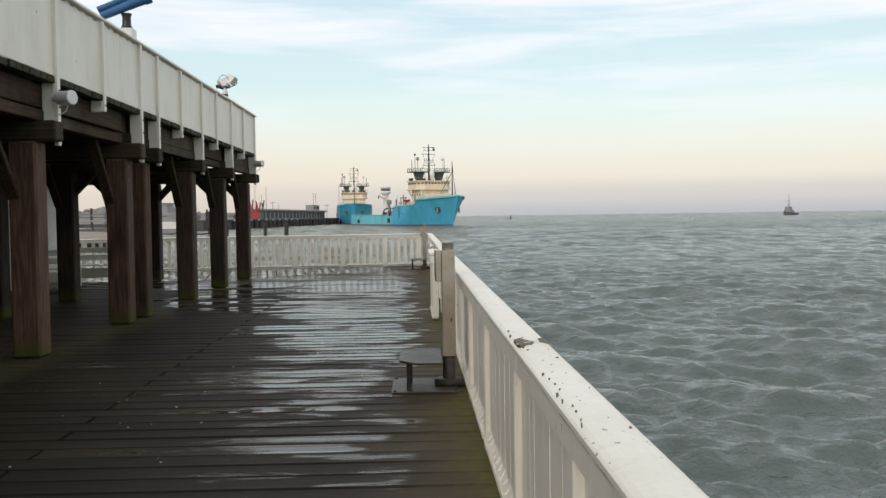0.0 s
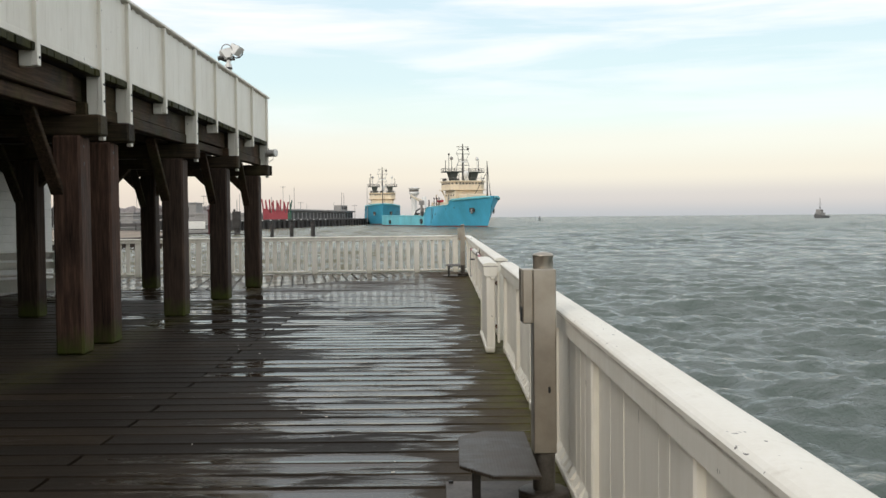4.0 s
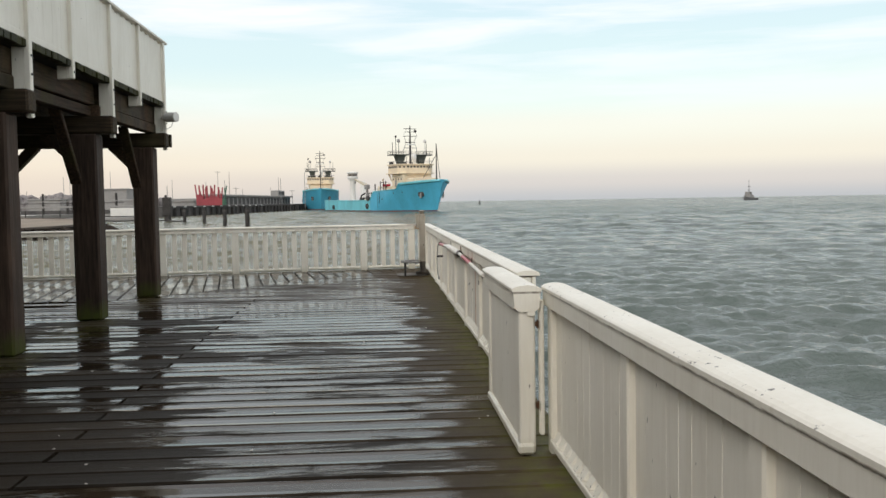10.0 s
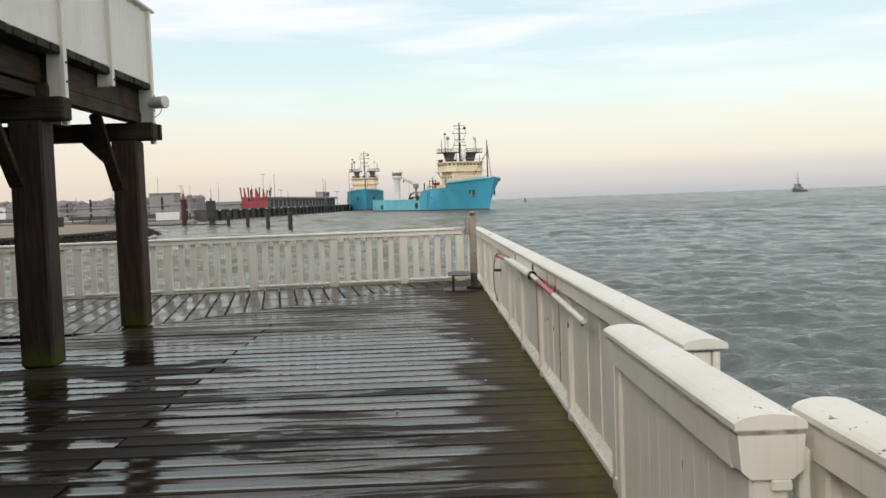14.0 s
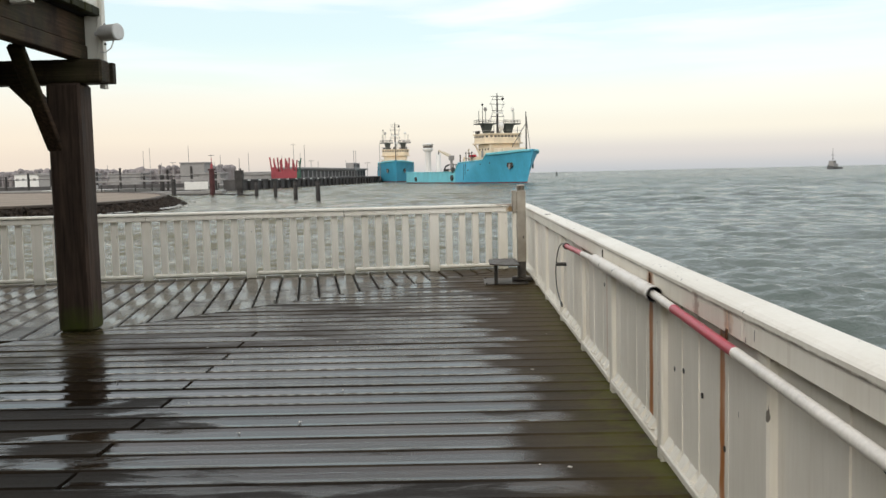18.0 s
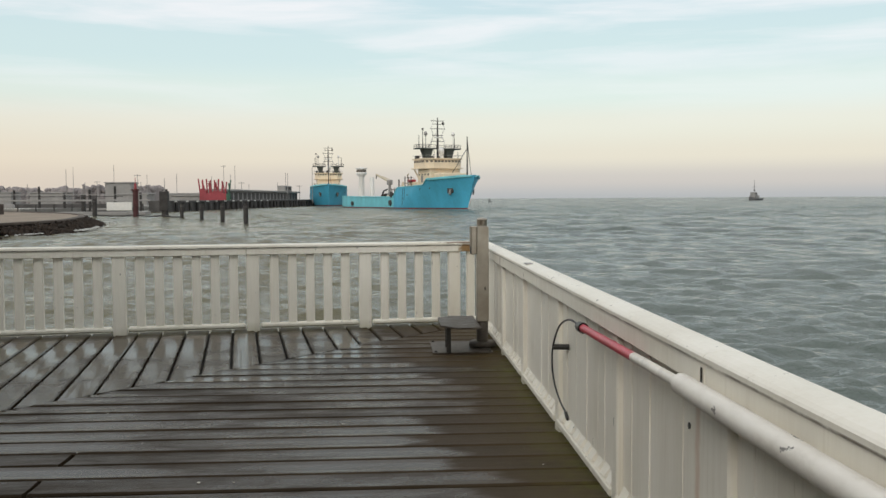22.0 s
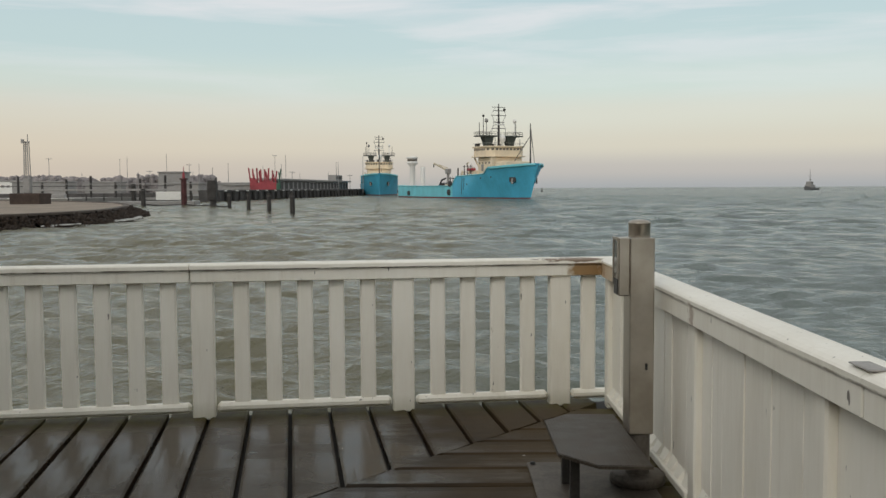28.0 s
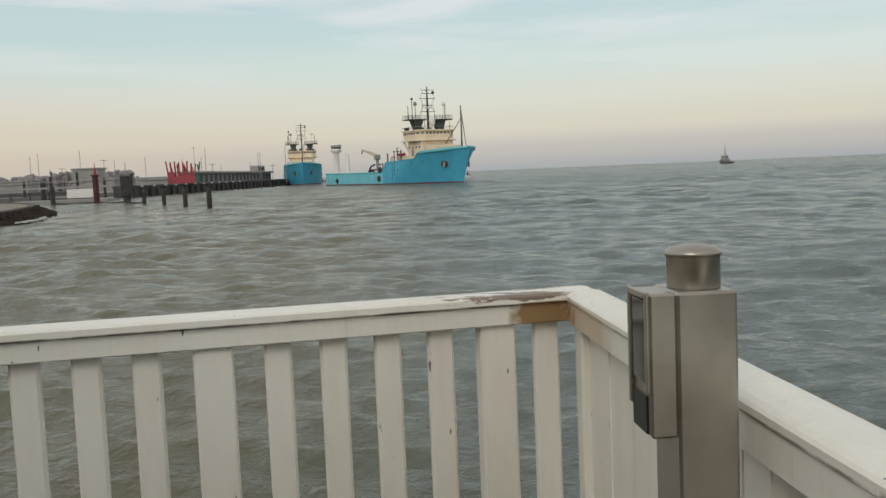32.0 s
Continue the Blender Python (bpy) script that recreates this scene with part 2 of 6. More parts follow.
    peel = math_node(nt, "MULTIPLY", peel, ramp_node(nt, noise_node(nt, 9, (0.5, 2.5, 2.5), 5, 0.65), grey((0.50, 0), (0.55, 0.9))))
    col = mixc(nt, peel, col, (0.17, 0.11, 0.07))
    inner = math_node(nt, "MULTIPLY", band(nt, x, 0.64, 0.025, 0.004), band(nt, z, 0.965, 0.05, 0.01))
    tan = math_node(nt, "MULTIPLY", inner, band(nt, math_node(nt, "ADD", y, ragged), 28.72, 0.2, 0.25))
    col = mixc(nt, math_node(nt, "MULTIPLY", tan, 0.6), col, (0.42, 0.26, 0.11))
    runs = math_node(nt, "MAXIMUM", band(nt, math_node(nt, "ADD", y, ragged), 26.68, 0.012, 0.03), band(nt, math_node(nt, "ADD", y, ragged), 18.05, 0.02, 0.03))
    col = mixc(nt, math_node(nt, "MULTIPLY", math_node(nt, "MULTIPLY", inner, runs), 0.7), col, (0.26, 0.17, 0.11))
    # green film near the boards
    foot = nt.nodes.new("ShaderNodeMapRange")
    foot.inputs[1].default_value, foot.inputs[2].default_value, foot.inputs[4].default_value = 0.16, 0.03, 0.5
    nt.links.new(math_node(nt, "ADD", z, math_node(nt, "MULTIPLY", noise_node(nt, 5, (1, 1, 1), 4), 0.12)), foot.inputs[0])
    col = mixc(nt, foot.outputs[0], col, (0.28, 0.27, 0.16))
    nt.links.new(col, p.inputs["Base Color"])
    p.inputs["Roughness"].default_value = 0.42
    bump_to(nt, p, math_node(nt, "ADD", fine, math_node(nt, "MULTIPLY", chips, -1.0)), 0.18, 0.004)
    return m


def wet_boards():
    """Dark weathered decking after rain: puddled strips that mirror the sky, damp dull strips, moss by the rail."""
    m, nt, p = material("wet_boards")
    rnd = rand_of(nt)
    grain = noise_node(nt, 5, (0.6, 22, 3), 5, 0.65)
    blot = noise_node(nt, 0.9, (1, 1.4, 1), 6, 0.62)
    f = math_node(nt, "ADD", math_node(nt, "MULTIPLY", grain, 0.45), math_node(nt, "MULTIPLY", blot, 0.4))
    f = math_node(nt, "ADD", f, math_node(nt, "MULTIPLY", rnd, 0.16))
    col = ramp_node(nt, f, [(0.30, (0.008, 0.006, 0.004)), (0.52, (0.0185, 0.0132, 0.0082)), (0.72, (0.046, 0.032, 0.0185)), (0.9, (0.078, 0.054, 0.031))])
    # moss along the rail
    x, y = axis_of(nt, 0), axis_of(nt, 1)
    edge = nt.nodes.new("ShaderNodeMapRange")
    edge.inputs[1].default_value, edge.inputs[2].default_value = -0.35, 0.66
    nt.links.new(math_node(nt, "ADD", x, math_node(nt, "MULTIPLY", math_node(nt, "SUBTRACT", blot, 0.5), 0.9)), edge.inputs[0])
    end = nt.nodes.new("ShaderNodeMapRange")
    end.inputs[1].default_value, end.inputs[2].default_value, end.inputs[4].default_value = 28.62, 29.05, 0.8
    nt.links.new(math_node(nt, "ADD", math_node(nt, "SUBTRACT", y, math_node(nt, "MULTIPLY", x, 0.14)), math_node(nt, "MULTIPLY", math_node(nt, "SUBTRACT", blot, 0.5), 0.5)), end.inputs[0])
    brink = math_node(nt, "POWER", edge.outputs[0], 3.8)
    moss = math_node(nt, "MULTIPLY", math_node(nt, "MAXIMUM", math_node(nt, "MAXIMUM", brink, end.outputs[0]), math_node(nt, "MULTIPLY", band(nt, math_node(nt, "ADD", x, math_node(nt, "MULTIPLY", math_node(nt, "SUBTRACT", blot, 0.5), 1.2)), -4.3, 0.15, 0.3), 0.35)), ramp_node(nt, noise_node(nt, 7, (1, 1, 1), 6, 0.7), grey((0.36, 0), (0.58, 0.92))))
    silt = math_node(nt, "MULTIPLY", edge.outputs[0], ramp_node(nt, noise_node(nt, 2.2, (0.5, 1.6, 1), 5), grey((0.24, 0.35), (0.55, 0.95))))
    col = mixc(nt, silt, col, (0.082, 0.060, 0.036))
    col = mixc(nt, moss, col, (0.100, 0.100, 0.024))
    # water: long thin puddles, fewer towards the rail where it drains
    pud = noise_node(nt, 1.0, (0.9, 4.2, 1), 6, 0.66, distort=0.6)
    wide = noise_node(nt, 0.33, (1, 1, 1), 3, 0.5)
    dry = nt.nodes.new("ShaderNodeMapRange")
    dry.inputs[1].default_value, dry.inputs[2].default_value, dry.inputs[4].default_value = -0.02, 0.42, 0.17
    rag = math_node(nt, "ADD", math_node(nt, "MULTIPLY", math_node(nt, "SUBTRACT", rnd, 0.5), 0.75), math_node(nt, "MULTIPLY", math_node(nt, "SUBTRACT", pud, 0.5), 1.1))
    nt.links.new(math_node(nt, "ADD", math_node(nt, "ADD", x, math_node(nt, "MULTIPLY", math_node(nt, "SUBTRACT", wide, 0.5), 0.8)), rag), dry.inputs[0])
    w = math_node(nt, "ADD", math_node(nt, "MULTIPLY", pud, 0.62), math_node(nt, "MULTIPLY", wide, 0.38))
    w = math_node(nt, "ADD", w, math_node(nt, "MULTIPLY", math_node(nt, "SUBTRACT", noise_node(nt, 4.0, (0.6, 2.4, 1), 4, 0.6), 0.5), 0.09))
    w = math_node(nt, "SUBTRACT", w, dry.outputs[0])
    # the boards are cupped: water stands in their middle and leaves the edges
    corner = math_node(nt, "GREATER_THAN", math_node(nt, "SUBTRACT", y, math_node(nt, "MULTIPLY", x, 1.115)), 28.365)
    own = nt.nodes.new("ShaderNodeSeparateXYZ")
    nt.links.new(nt.nodes.new("ShaderNodeTexCoord").outputs["Object"], own.inputs[0])
    v = math_node(nt, "MINIMUM", math_node(nt, "DIVIDE", math_node(nt, "ABSOLUTE", own.outputs[1]), 0.27), 0.5)
    v = math_node(nt, "MULTIPLY", math_node(nt, "POWER", math_node(nt, "MULTIPLY", v, 2.0), 6.0), 0.10)
    w = math_node(nt, "SUBTRACT", w, v)
    w = math_node(nt, "SUBTRACT", w, math_node(nt, "MULTIPLY", band(nt, y, 0.0, 7.0, 2.5), 0.07))
    # towards the end of the deck the boards hold a thin even film
    film = math_node(nt, "ADD", 0.470, math_node(nt, "MULTIPLY", math_node(nt, "SUBTRACT", blot, 0.5), 0.17))
    film = math_node(nt, "SUBTRACT", film, math_node(nt, "MULTIPLY", v, 0.3))
    worn = math_node(nt, "MULTIPLY", math_node(nt, "SUBTRACT", 1.0, corner), band(nt, math_node(nt, "ADD", y, math_node(nt, "MULTIPLY", math_node(nt, "SUBTRACT", wide, 0.5), 1.5)), 23.5, 1.3, 1.3))
    film = math_node(nt, "SUBTRACT", film, math_node(nt, "ADD", math_node(nt, "MULTIPLY", worn, 0.034), math_node(nt, "MULTIPLY", corner, 0.008)))
    mud = math_node(nt, "MULTIPLY", band(nt, math_node(nt, "ADD", x, math_node(nt, "MULTIPLY", math_node(nt, "SUBTRACT", pud, 0.5), 1.2)), 0.3, 0.65, 0.5), band(nt, math_node(nt, "ADD", y, math_node(nt, "MULTIPLY", math_node(nt, "SUBTRACT", blot, 0.5), 1.5)), 27.6, 1.0, 0.8))
    film = math_node(nt, "SUBTRACT", film, math_node(nt, "MULTIPLY", mud, 0.07))
    even = nt.nodes.new("ShaderNodeMapRange")
    even.inputs[1].default_value, even.inputs[2].default_value, even.inputs[4].default_value = 16.5, 22.5, 0.8
    nt.links.new(y, even.inputs[0])
    sheet = math_node(nt, "SUBTRACT", film, math_node(nt, "MULTIPLY", dry.outputs[0], 0.75))
    w = math_node(nt, "ADD", math_node(nt, "MULTIPLY", sheet, even.outputs[0]), math_node(nt, "MULTIPLY", w, math_node(nt, "SUBTRACT", 1.0, even.outputs[0])))
    w = math_node(nt, "ADD", math_node(nt, "MULTIPLY", film, corner), math_node(nt, "MULTIPLY", w, math_node(nt, "SUBTRACT", 1.0, corner)))
    roofed = nt.nodes.new("ShaderNodeMapRange")      # the gallery keeps the rain off
    roofed.inputs[1].default_value, roofed.inputs[2].default_value, roofed.inputs[4].default_value = -2.05, -2.85, 0.17
    eaves = nt.nodes.new("ShaderNodeMapRange")
    eaves.inputs[1].default_value, eaves.inputs[2].default_value, eaves.inputs[3].default_value, eaves.inputs[4].default_value = 10.0, 17.0, -0.75, 0.0
    nt.links.new(y, eaves.inputs[0])
    nt.links.new(math_node(nt, "ADD", math_node(nt, "ADD", x, eaves.outputs[0]), math_node(nt, "ADD", rag, math_node(nt, "MULTIPLY", math_node(nt, "SUBTRACT", wide, 0.5), 1.2))), roofed.inputs[0])
    w = math_node(nt, "SUBTRACT", w, math_node(nt, "MULTIPLY", roofed.outputs[0], band(nt, y, -0.5, 20.0, 1.5)))
    inner = nt.nodes.new("ShaderNodeMapRange")       # well inside only drips reach the boards
    inner.inputs[1].default_value, inner.inputs[2].default_value, inner.inputs[4].default_value = -3.7, -4.9, 0.06
    nt.links.new(math_node(nt, "ADD", x, math_node(nt, "SUBTRACT", wide, 0.5)), inner.inputs[0])
    w = math_node(nt, "SUBTRACT", w, math_node(nt, "MULTIPLY", inner.outputs[0], band(nt, y, 2.0, 14.0, 3.0)))
    w = math_node(nt, "ADD", w, math_node(nt, "MULTIPLY", math_node(nt, "SUBTRACT", rnd, 0.5), math_node(nt, "SUBTRACT", 0.10, math_node(nt, "MULTIPLY", math_node(nt, "MAXIMUM", corner, even.outputs[0]), 0.082))))
    w = math_node(nt, "SUBTRACT", w, math_node(nt, "MULTIPLY", end.outputs[0], 0.10))
    # hollows round the feet of the posts, where the gallery drips
    pool = math_node(nt, "MULTIPLY", ramp_node(nt, noise_node(nt, 0.8, (0.8, 1.6, 1), 4, 0.55), grey((0.47, 0), (0.54, 0.20))), math_node(nt, "MULTIPLY", band(nt, x, -4.1, 0.9, 0.7), band(nt, y, 18.0, 2.4, 1.2)))
    w = math_node(nt, "ADD", w, pool)
    # standing water has a crisp rim; the thin film fades out
    crisp = math_node(nt, "SUBTRACT", 1.7, math_node(nt, "MULTIPLY", math_node(nt, "MAXIMUM", corner, even.outputs[0]), 0.7))
    w = math_node(nt, "ADD", 0.456, math_node(nt, "MULTIPLY", math_node(nt, "SUBTRACT", w, 0.456), crisp))
    wet = ramp_node(nt, w, grey((0.404, 0), (0.508, 1)))
    # fine silt lies where the water stands
    film_silt = math_node(nt, "MULTIPLY", wet, ramp_node(nt, noise_node(nt, 3.0, (0.6, 2.0, 1), 5, 0.6), grey((0.3, 0.25), (0.7, 0.75))))
    trod = nt.nodes.new("ShaderNodeMapRange")
    trod.inputs[1].default_value, trod.inputs[2].default_value = -2.4, -0.7
    nt.links.new(math_node(nt, "ADD", x, math_node(nt, "MULTIPLY", math_node(nt, "SUBTRACT", wide, 0.5), 1.5)), trod.inputs[0])
    film_silt = math_node(nt, "MULTIPLY", film_silt, math_node(nt, "MULTIPLY", trod.outputs[0], math_node(nt, "SUBTRACT", 1.0, math_node(nt, "MULTIPLY", math_node(nt, "MAXIMUM", corner, even.outputs[0]), 0.9))))
    col = mixc(nt, film_silt, col, (0.066, 0.048, 0.028))
    # boards that stay dry are paler
    col = mixc(nt, math_node(nt, "MULTIPLY", math_node(nt, "MULTIPLY", inner.outputs[0], 11.0), math_node(nt, "MULTIPLY", math_node(nt, "SUBTRACT", 1.0, wet), ramp_node(nt, f, grey((0.35, 0.45), (0.75, 1.0))))), col, (0.092, 0.074, 0.056))
    col = mixc(nt, math_node(nt, "MULTIPLY", math_node(nt, "MAXIMUM", mud, math_node(nt, "MULTIPLY", math_node(nt, "MAXIMUM", worn, corner), 0.55)), ramp_node(nt, noise_node(nt, 2.6, (0.6, 1.8, 1), 5, 0.65), grey((0.3, 0.35), (0.65, 0.9)))), col, (0.068, 0.045, 0.022))
    nt.links.new(col, p.inputs["Base Color"])
    rough = ramp_node(nt, wet, grey((0.0, 0.58), (0.5, 0.20), (1.0, 0.08)))
    nt.links.new(ramp_node(nt, wet, grey((0.0, 0.15), (1.0, 0.275))), p.inputs["Specular IOR Level"])
    nt.links.new(rough, p.inputs["Roughness"])
    p.inputs["IOR"].default_value = 1.4
    h = math_node(nt, "MULTIPLY", math_node(nt, "ADD", grain, math_node(nt, "MULTIPLY", blot, 0.6)), math_node(nt, "SUBTRACT", 1.06, wet))
    bump_to(nt, p, h, 0.5, 0.004)
    return m


def timber(name, dark, light, moss_to=0.0, scale=1.0, along=(5, 5, 0.35), damp=0.0):
    """Tarred or weathered oak, its grain along the axis with the small stretch; moss at the foot where moss_to is given."""
    m, nt, p = material(name)
    rnd = rand_of(nt)
    g = noise_node(nt, 6 * scale, along, 6, 0.65)
    b = noise_node(nt, 1.3, (1, 1, 0.5), 5, 0.6)
    f = math_node(nt, "ADD", math_node(nt, "MULTIPLY", g, 0.55), math_node(nt, "MULTIPLY", b, 0.35))
    f = math_node(nt, "ADD", f, math_node(nt, "MULTIPLY", rnd, 0.12))
    col = ramp_node(nt, f, [(0.38, dark), (0.53, tuple(0.6 * a + 0.4 * c for a, c in zip(dark, light))), (0.70, light)])
    if moss_to:
        z = axis_of(nt, 2)
        r = nt.nodes.new("ShaderNodeMapRange")
        r.inputs[1].default_value, r.inputs[2].default_value = moss_to, 0.02
        nt.links.new(math_node(nt, "ADD", z, math_node(nt, "MULTIPLY", math_node(nt, "SUBTRACT", noise_node(nt, 5, (1, 1, 0.6), 5, 0.7), 0.5), 0.6)), r.inputs[0])
        col = mixc(nt, math_node(nt, "MULTIPLY", r.outputs[0], ramp_node(nt, noise_node(nt, 9, (1, 1, 0.5), 5, 0.7), grey((0.30, 0.6), (0.55, 1)))), col, (0.060, 0.072, 0.012))
    if damp:                                     # patches of green algae where rain runs down
        film = ramp_node(nt, noise_node(nt, 1.7, (1, 1, 0.6), 6, 0.68), grey((0.46, 0), (0.66, damp)))
        col = mixc(nt, film, col, (0.050, 0.052, 0.016))
        stain = ramp_node(nt, noise_node(nt, 3.1, (1, 1, 0.5), 5, 0.7), grey((0.50, 0), (0.70, 0.7)))
        col = mixc(nt, stain, col, (0.010, 0.009, 0.007))
    nt.links.new(col, p.inputs["Base Color"])
    p.inputs["Specular IOR Level"].default_value = 0.22
    nt.links.new(ramp_node(nt, b, grey((0.3, 0.55), (0.7, 0.9))), p.inputs["Roughness"])
    bump_to(nt, p, g, 0.55, 0.008)
    return m


def steel():
    m, nt, p = material("brushed_steel")
    g = noise_node(nt, 30, (6, 6, 0.15), 4, 0.6)
    b = noise_node(nt, 4, (1, 1, 1), 5, 0.6)
    nt.links.new(ramp_node(nt, b, [(0.3, (0.34, 0.30, 0.25)), (0.7, (0.50, 0.46, 0.40))]), p.inputs["Base Color"])
    p.inputs["Metallic"].default_value = 0.9
    nt.links.new(ramp_node(nt, math_node(nt, "ADD", math_node(nt, "MULTIPLY", g, 0.4), math_node(nt, "MULTIPLY", b, 0.6)), grey((0.3, 0.28), (0.7, 0.5))), p.inputs["Roughness"])
    bump_to(nt, p, g, 0.08, 0.002)
    return m


def sea_water():
    """Turbid grey-green estuary water with small ripples on the modelled waves."""
    m, nt, p = material("sea_water")
    big = noise_node(nt, 0.02, (1, 1, 1), 3, 0.5, "object")
    open_sea = ramp_node(nt, big, [(0.3, (0.093, 0.119, 0.108)), (0.7, (0.125, 0.153, 0.140))])
    silty = ramp_node(nt, big, [(0.3, (0.110, 0.105, 0.066)), (0.7, (0.146, 0.137, 0.090))])
    # the harbour water carries more silt than the open estuary
    out = nt.nodes.new("ShaderNodeMapRange")
    out.inputs[1].default_value, out.inputs[2].default_value = -3.0, 3.0
    off = math_node(nt, "SUBTRACT", axis_of(nt, 0), math_node(nt, "MULTIPLY", math_node(nt, "SUBTRACT", axis_of(nt, 1), 28.0), 0.06))
    nt.links.new(math_node(nt, "ADD", off, math_node(nt, "MULTIPLY", math_node(nt, "SUBTRACT", big, 0.5), 5.0)), out.inputs[0])
    nt.links.new(mixc(nt, out.outputs[0], silty, open_sea), p.inputs["Base Color"])
    # waves too small to model far out make the water duller there
    ln = nt.nodes.new("ShaderNodeVectorMath")
    ln.operation = "LENGTH"
    nt.links.new(nt.nodes.new("ShaderNodeTexCoord").outputs["Object"], ln.inputs[0])
    far = nt.nodes.new("ShaderNodeMapRange")
    far.inputs[1].default_value, far.inputs[2].default_value, far.inputs[3].default_value, far.inputs[4].default_value = 20, 260, 0.09, 0.20
    nt.links.new(ln.outputs["Value"], far.inputs[0])
    nt.links.new(far.outputs[0], p.inputs["Roughness"])
    p.inputs["IOR"].default_value = 1.33
    # gusts ruffle the far water in short streaks
    streak = noise_node(nt, 1.0, (0.42, 0.05, 1), 4, 0.6, "object", 0.1)
    calm = noise_node(nt, 1.0, (0.03, 0.012, 1), 3, 0.5, "object")
    gust = math_node(nt, "ADD", math_node(nt, "MULTIPLY", streak, 0.75), math_node(nt, "MULTIPLY", calm, 0.25))
    gloss = ramp_node(nt, gust, grey((0.36, 0.22), (0.62, 0.62)))
    reach = nt.nodes.new("ShaderNodeMapRange")
    reach.inputs[1].default_value, reach.inputs[2].default_value = 50, 220
    nt.links.new(ln.outputs["Value"], reach.inputs[0])
    nt.links.new(mixc(nt, reach.outputs[0], (0.45, 0.45, 0.45), gloss), p.inputs["Specular IOR Level"])
    r0 = noise_node(nt, 6.5, (1.0, 1.3, 1), 3, 0.6, "object", 0.1)
    r1 = noise_node(nt, 2.0, (1.0, 1.25, 1), 4, 0.6, "object", 0.1)
    h = math_node(nt, "ADD", math_node(nt, "MULTIPLY", r0, 0.040), math_node(nt, "MULTIPLY", r1, 0.15))
    # beyond the modelled waves the chop is relief only
    open_out = nt.nodes.new("ShaderNodeMapRange")
    open_out.inputs[1].default_value, open_out.inputs[2].default_value = 40, 300
    nt.links.new(ln.outputs["Value"], open_out.inputs[0])
    r3 = noise_node(nt, 0.30, (1.0, 1.0, 1), 5, 0.6, "object", 0.05)
    r4 = noise_node(nt, 0.07, (1.0, 1.0, 1), 5, 0.6, "object", 0.05)
    swell = math_node(nt, "ADD", math_node(nt, "MULTIPLY", r3, 3.2), math_node(nt, "MULTIPLY", r4, 12.0))
    h = math_node(nt, "ADD", h, math_node(nt, "MULTIPLY", swell, open_out.outputs[0]))
    bump_to(nt, p, h, 1.0, 1.0)
    return m


PAINT = white_paint()
BOARDS = wet_boards()
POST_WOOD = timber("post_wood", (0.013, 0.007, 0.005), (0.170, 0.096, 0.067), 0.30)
# darker post colour: the far bents, and shade painted onto the inner posts
POST_DARK = timber("post_wood_dark_shaded", (0.012, 0.008, 0.006), (0.100, 0.066, 0.048), 0.30)
BEAM_WOOD = timber("beam_wood", (0.010, 0.007, 0.004), (0.118, 0.072, 0.045), along=(5, 0.3, 7), damp=0.55)
CAP_WOOD = timber("cap_wood", (0.009, 0.007, 0.004), (0.095, 0.064, 0.038), along=(0.3, 5, 7), damp=0.4)
EDGE_WOOD = timber("edge_wood", (0.010, 0.010, 0.003), (0.062, 0.060, 0.016))
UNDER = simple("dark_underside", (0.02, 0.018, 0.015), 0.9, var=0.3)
STEEL = steel()
DARK_STEEL = simple("dark_steel", (0.05, 0.048, 0.045), 0.4, 0.6, 0.2, 8)
PLATE = simple("step_plate_steel", (0.105, 0.090, 0.075), 0.5, 0.3, 0.35, 6, 0.2)


def tread_plate():
    """Galvanised tread plate with rows of raised studs, dulled by dirt."""
    m, nt, p = material("tread_plate")
    dirt = noise_node(nt, 7, (1, 1, 1), 5, 0.65)
    nt.links.new(ramp_node(nt, dirt, [(0.3, (0.024, 0.019, 0.014)), (0.55, (0.058, 0.047, 0.036)), (0.75, (0.110, 0.092, 0.072))]), p.inputs["Base Color"])
    p.inputs["Metallic"].default_value = 0.2
    p.inputs["Specular IOR Level"].default_value = 0.35
    nt.links.new(ramp_node(nt, dirt, grey((0.3, 0.30), (0.7, 0.55))), p.inputs["Roughness"])
    u = math_node(nt, "SINE", math_node(nt, "MULTIPLY", math_node(nt, "ADD", axis_of(nt, 0), axis_of(nt, 1)), 185.0))
    v = math_node(nt, "SINE", math_node(nt, "MULTIPLY", math_node(nt, "SUBTRACT", axis_of(nt, 0), axis_of(nt, 1)), 185.0))
    stud = math_node(nt, "POWER", math_node(nt, "MAXIMUM", math_node(nt, "MULTIPLY", u, v), 0.0), 0.7)
    bump_to(nt, p, math_node(nt, "ADD", stud, math_node(nt, "MULTIPLY", dirt, 0.8)), 0.6, 0.003)
    return m


TREAD = tread_plate()
ZINC = simple("zinc_patch", (0.30, 0.28, 0.26), 0.5, 0.2, 0.2, 14)
BLACK = simple("black_rubber", (0.012, 0.012, 0.012), 0.5, var=0.2)
GLASSY = simple("dark_glass", (0.02, 0.024, 0.026), 0.08, var=0.1)
RED = simple("red_paint", (0.50, 0.030, 0.062), 0.35, var=0.12, scale=5)
POLE_WHITE = simple("pole_white", (0.79, 0.755, 0.69), 0.4, var=0.12, scale=6)
LAMP_GREY = simple("grill_grey", (0.22, 0.21, 0.20), 0.5, var=0.1, scale=20)


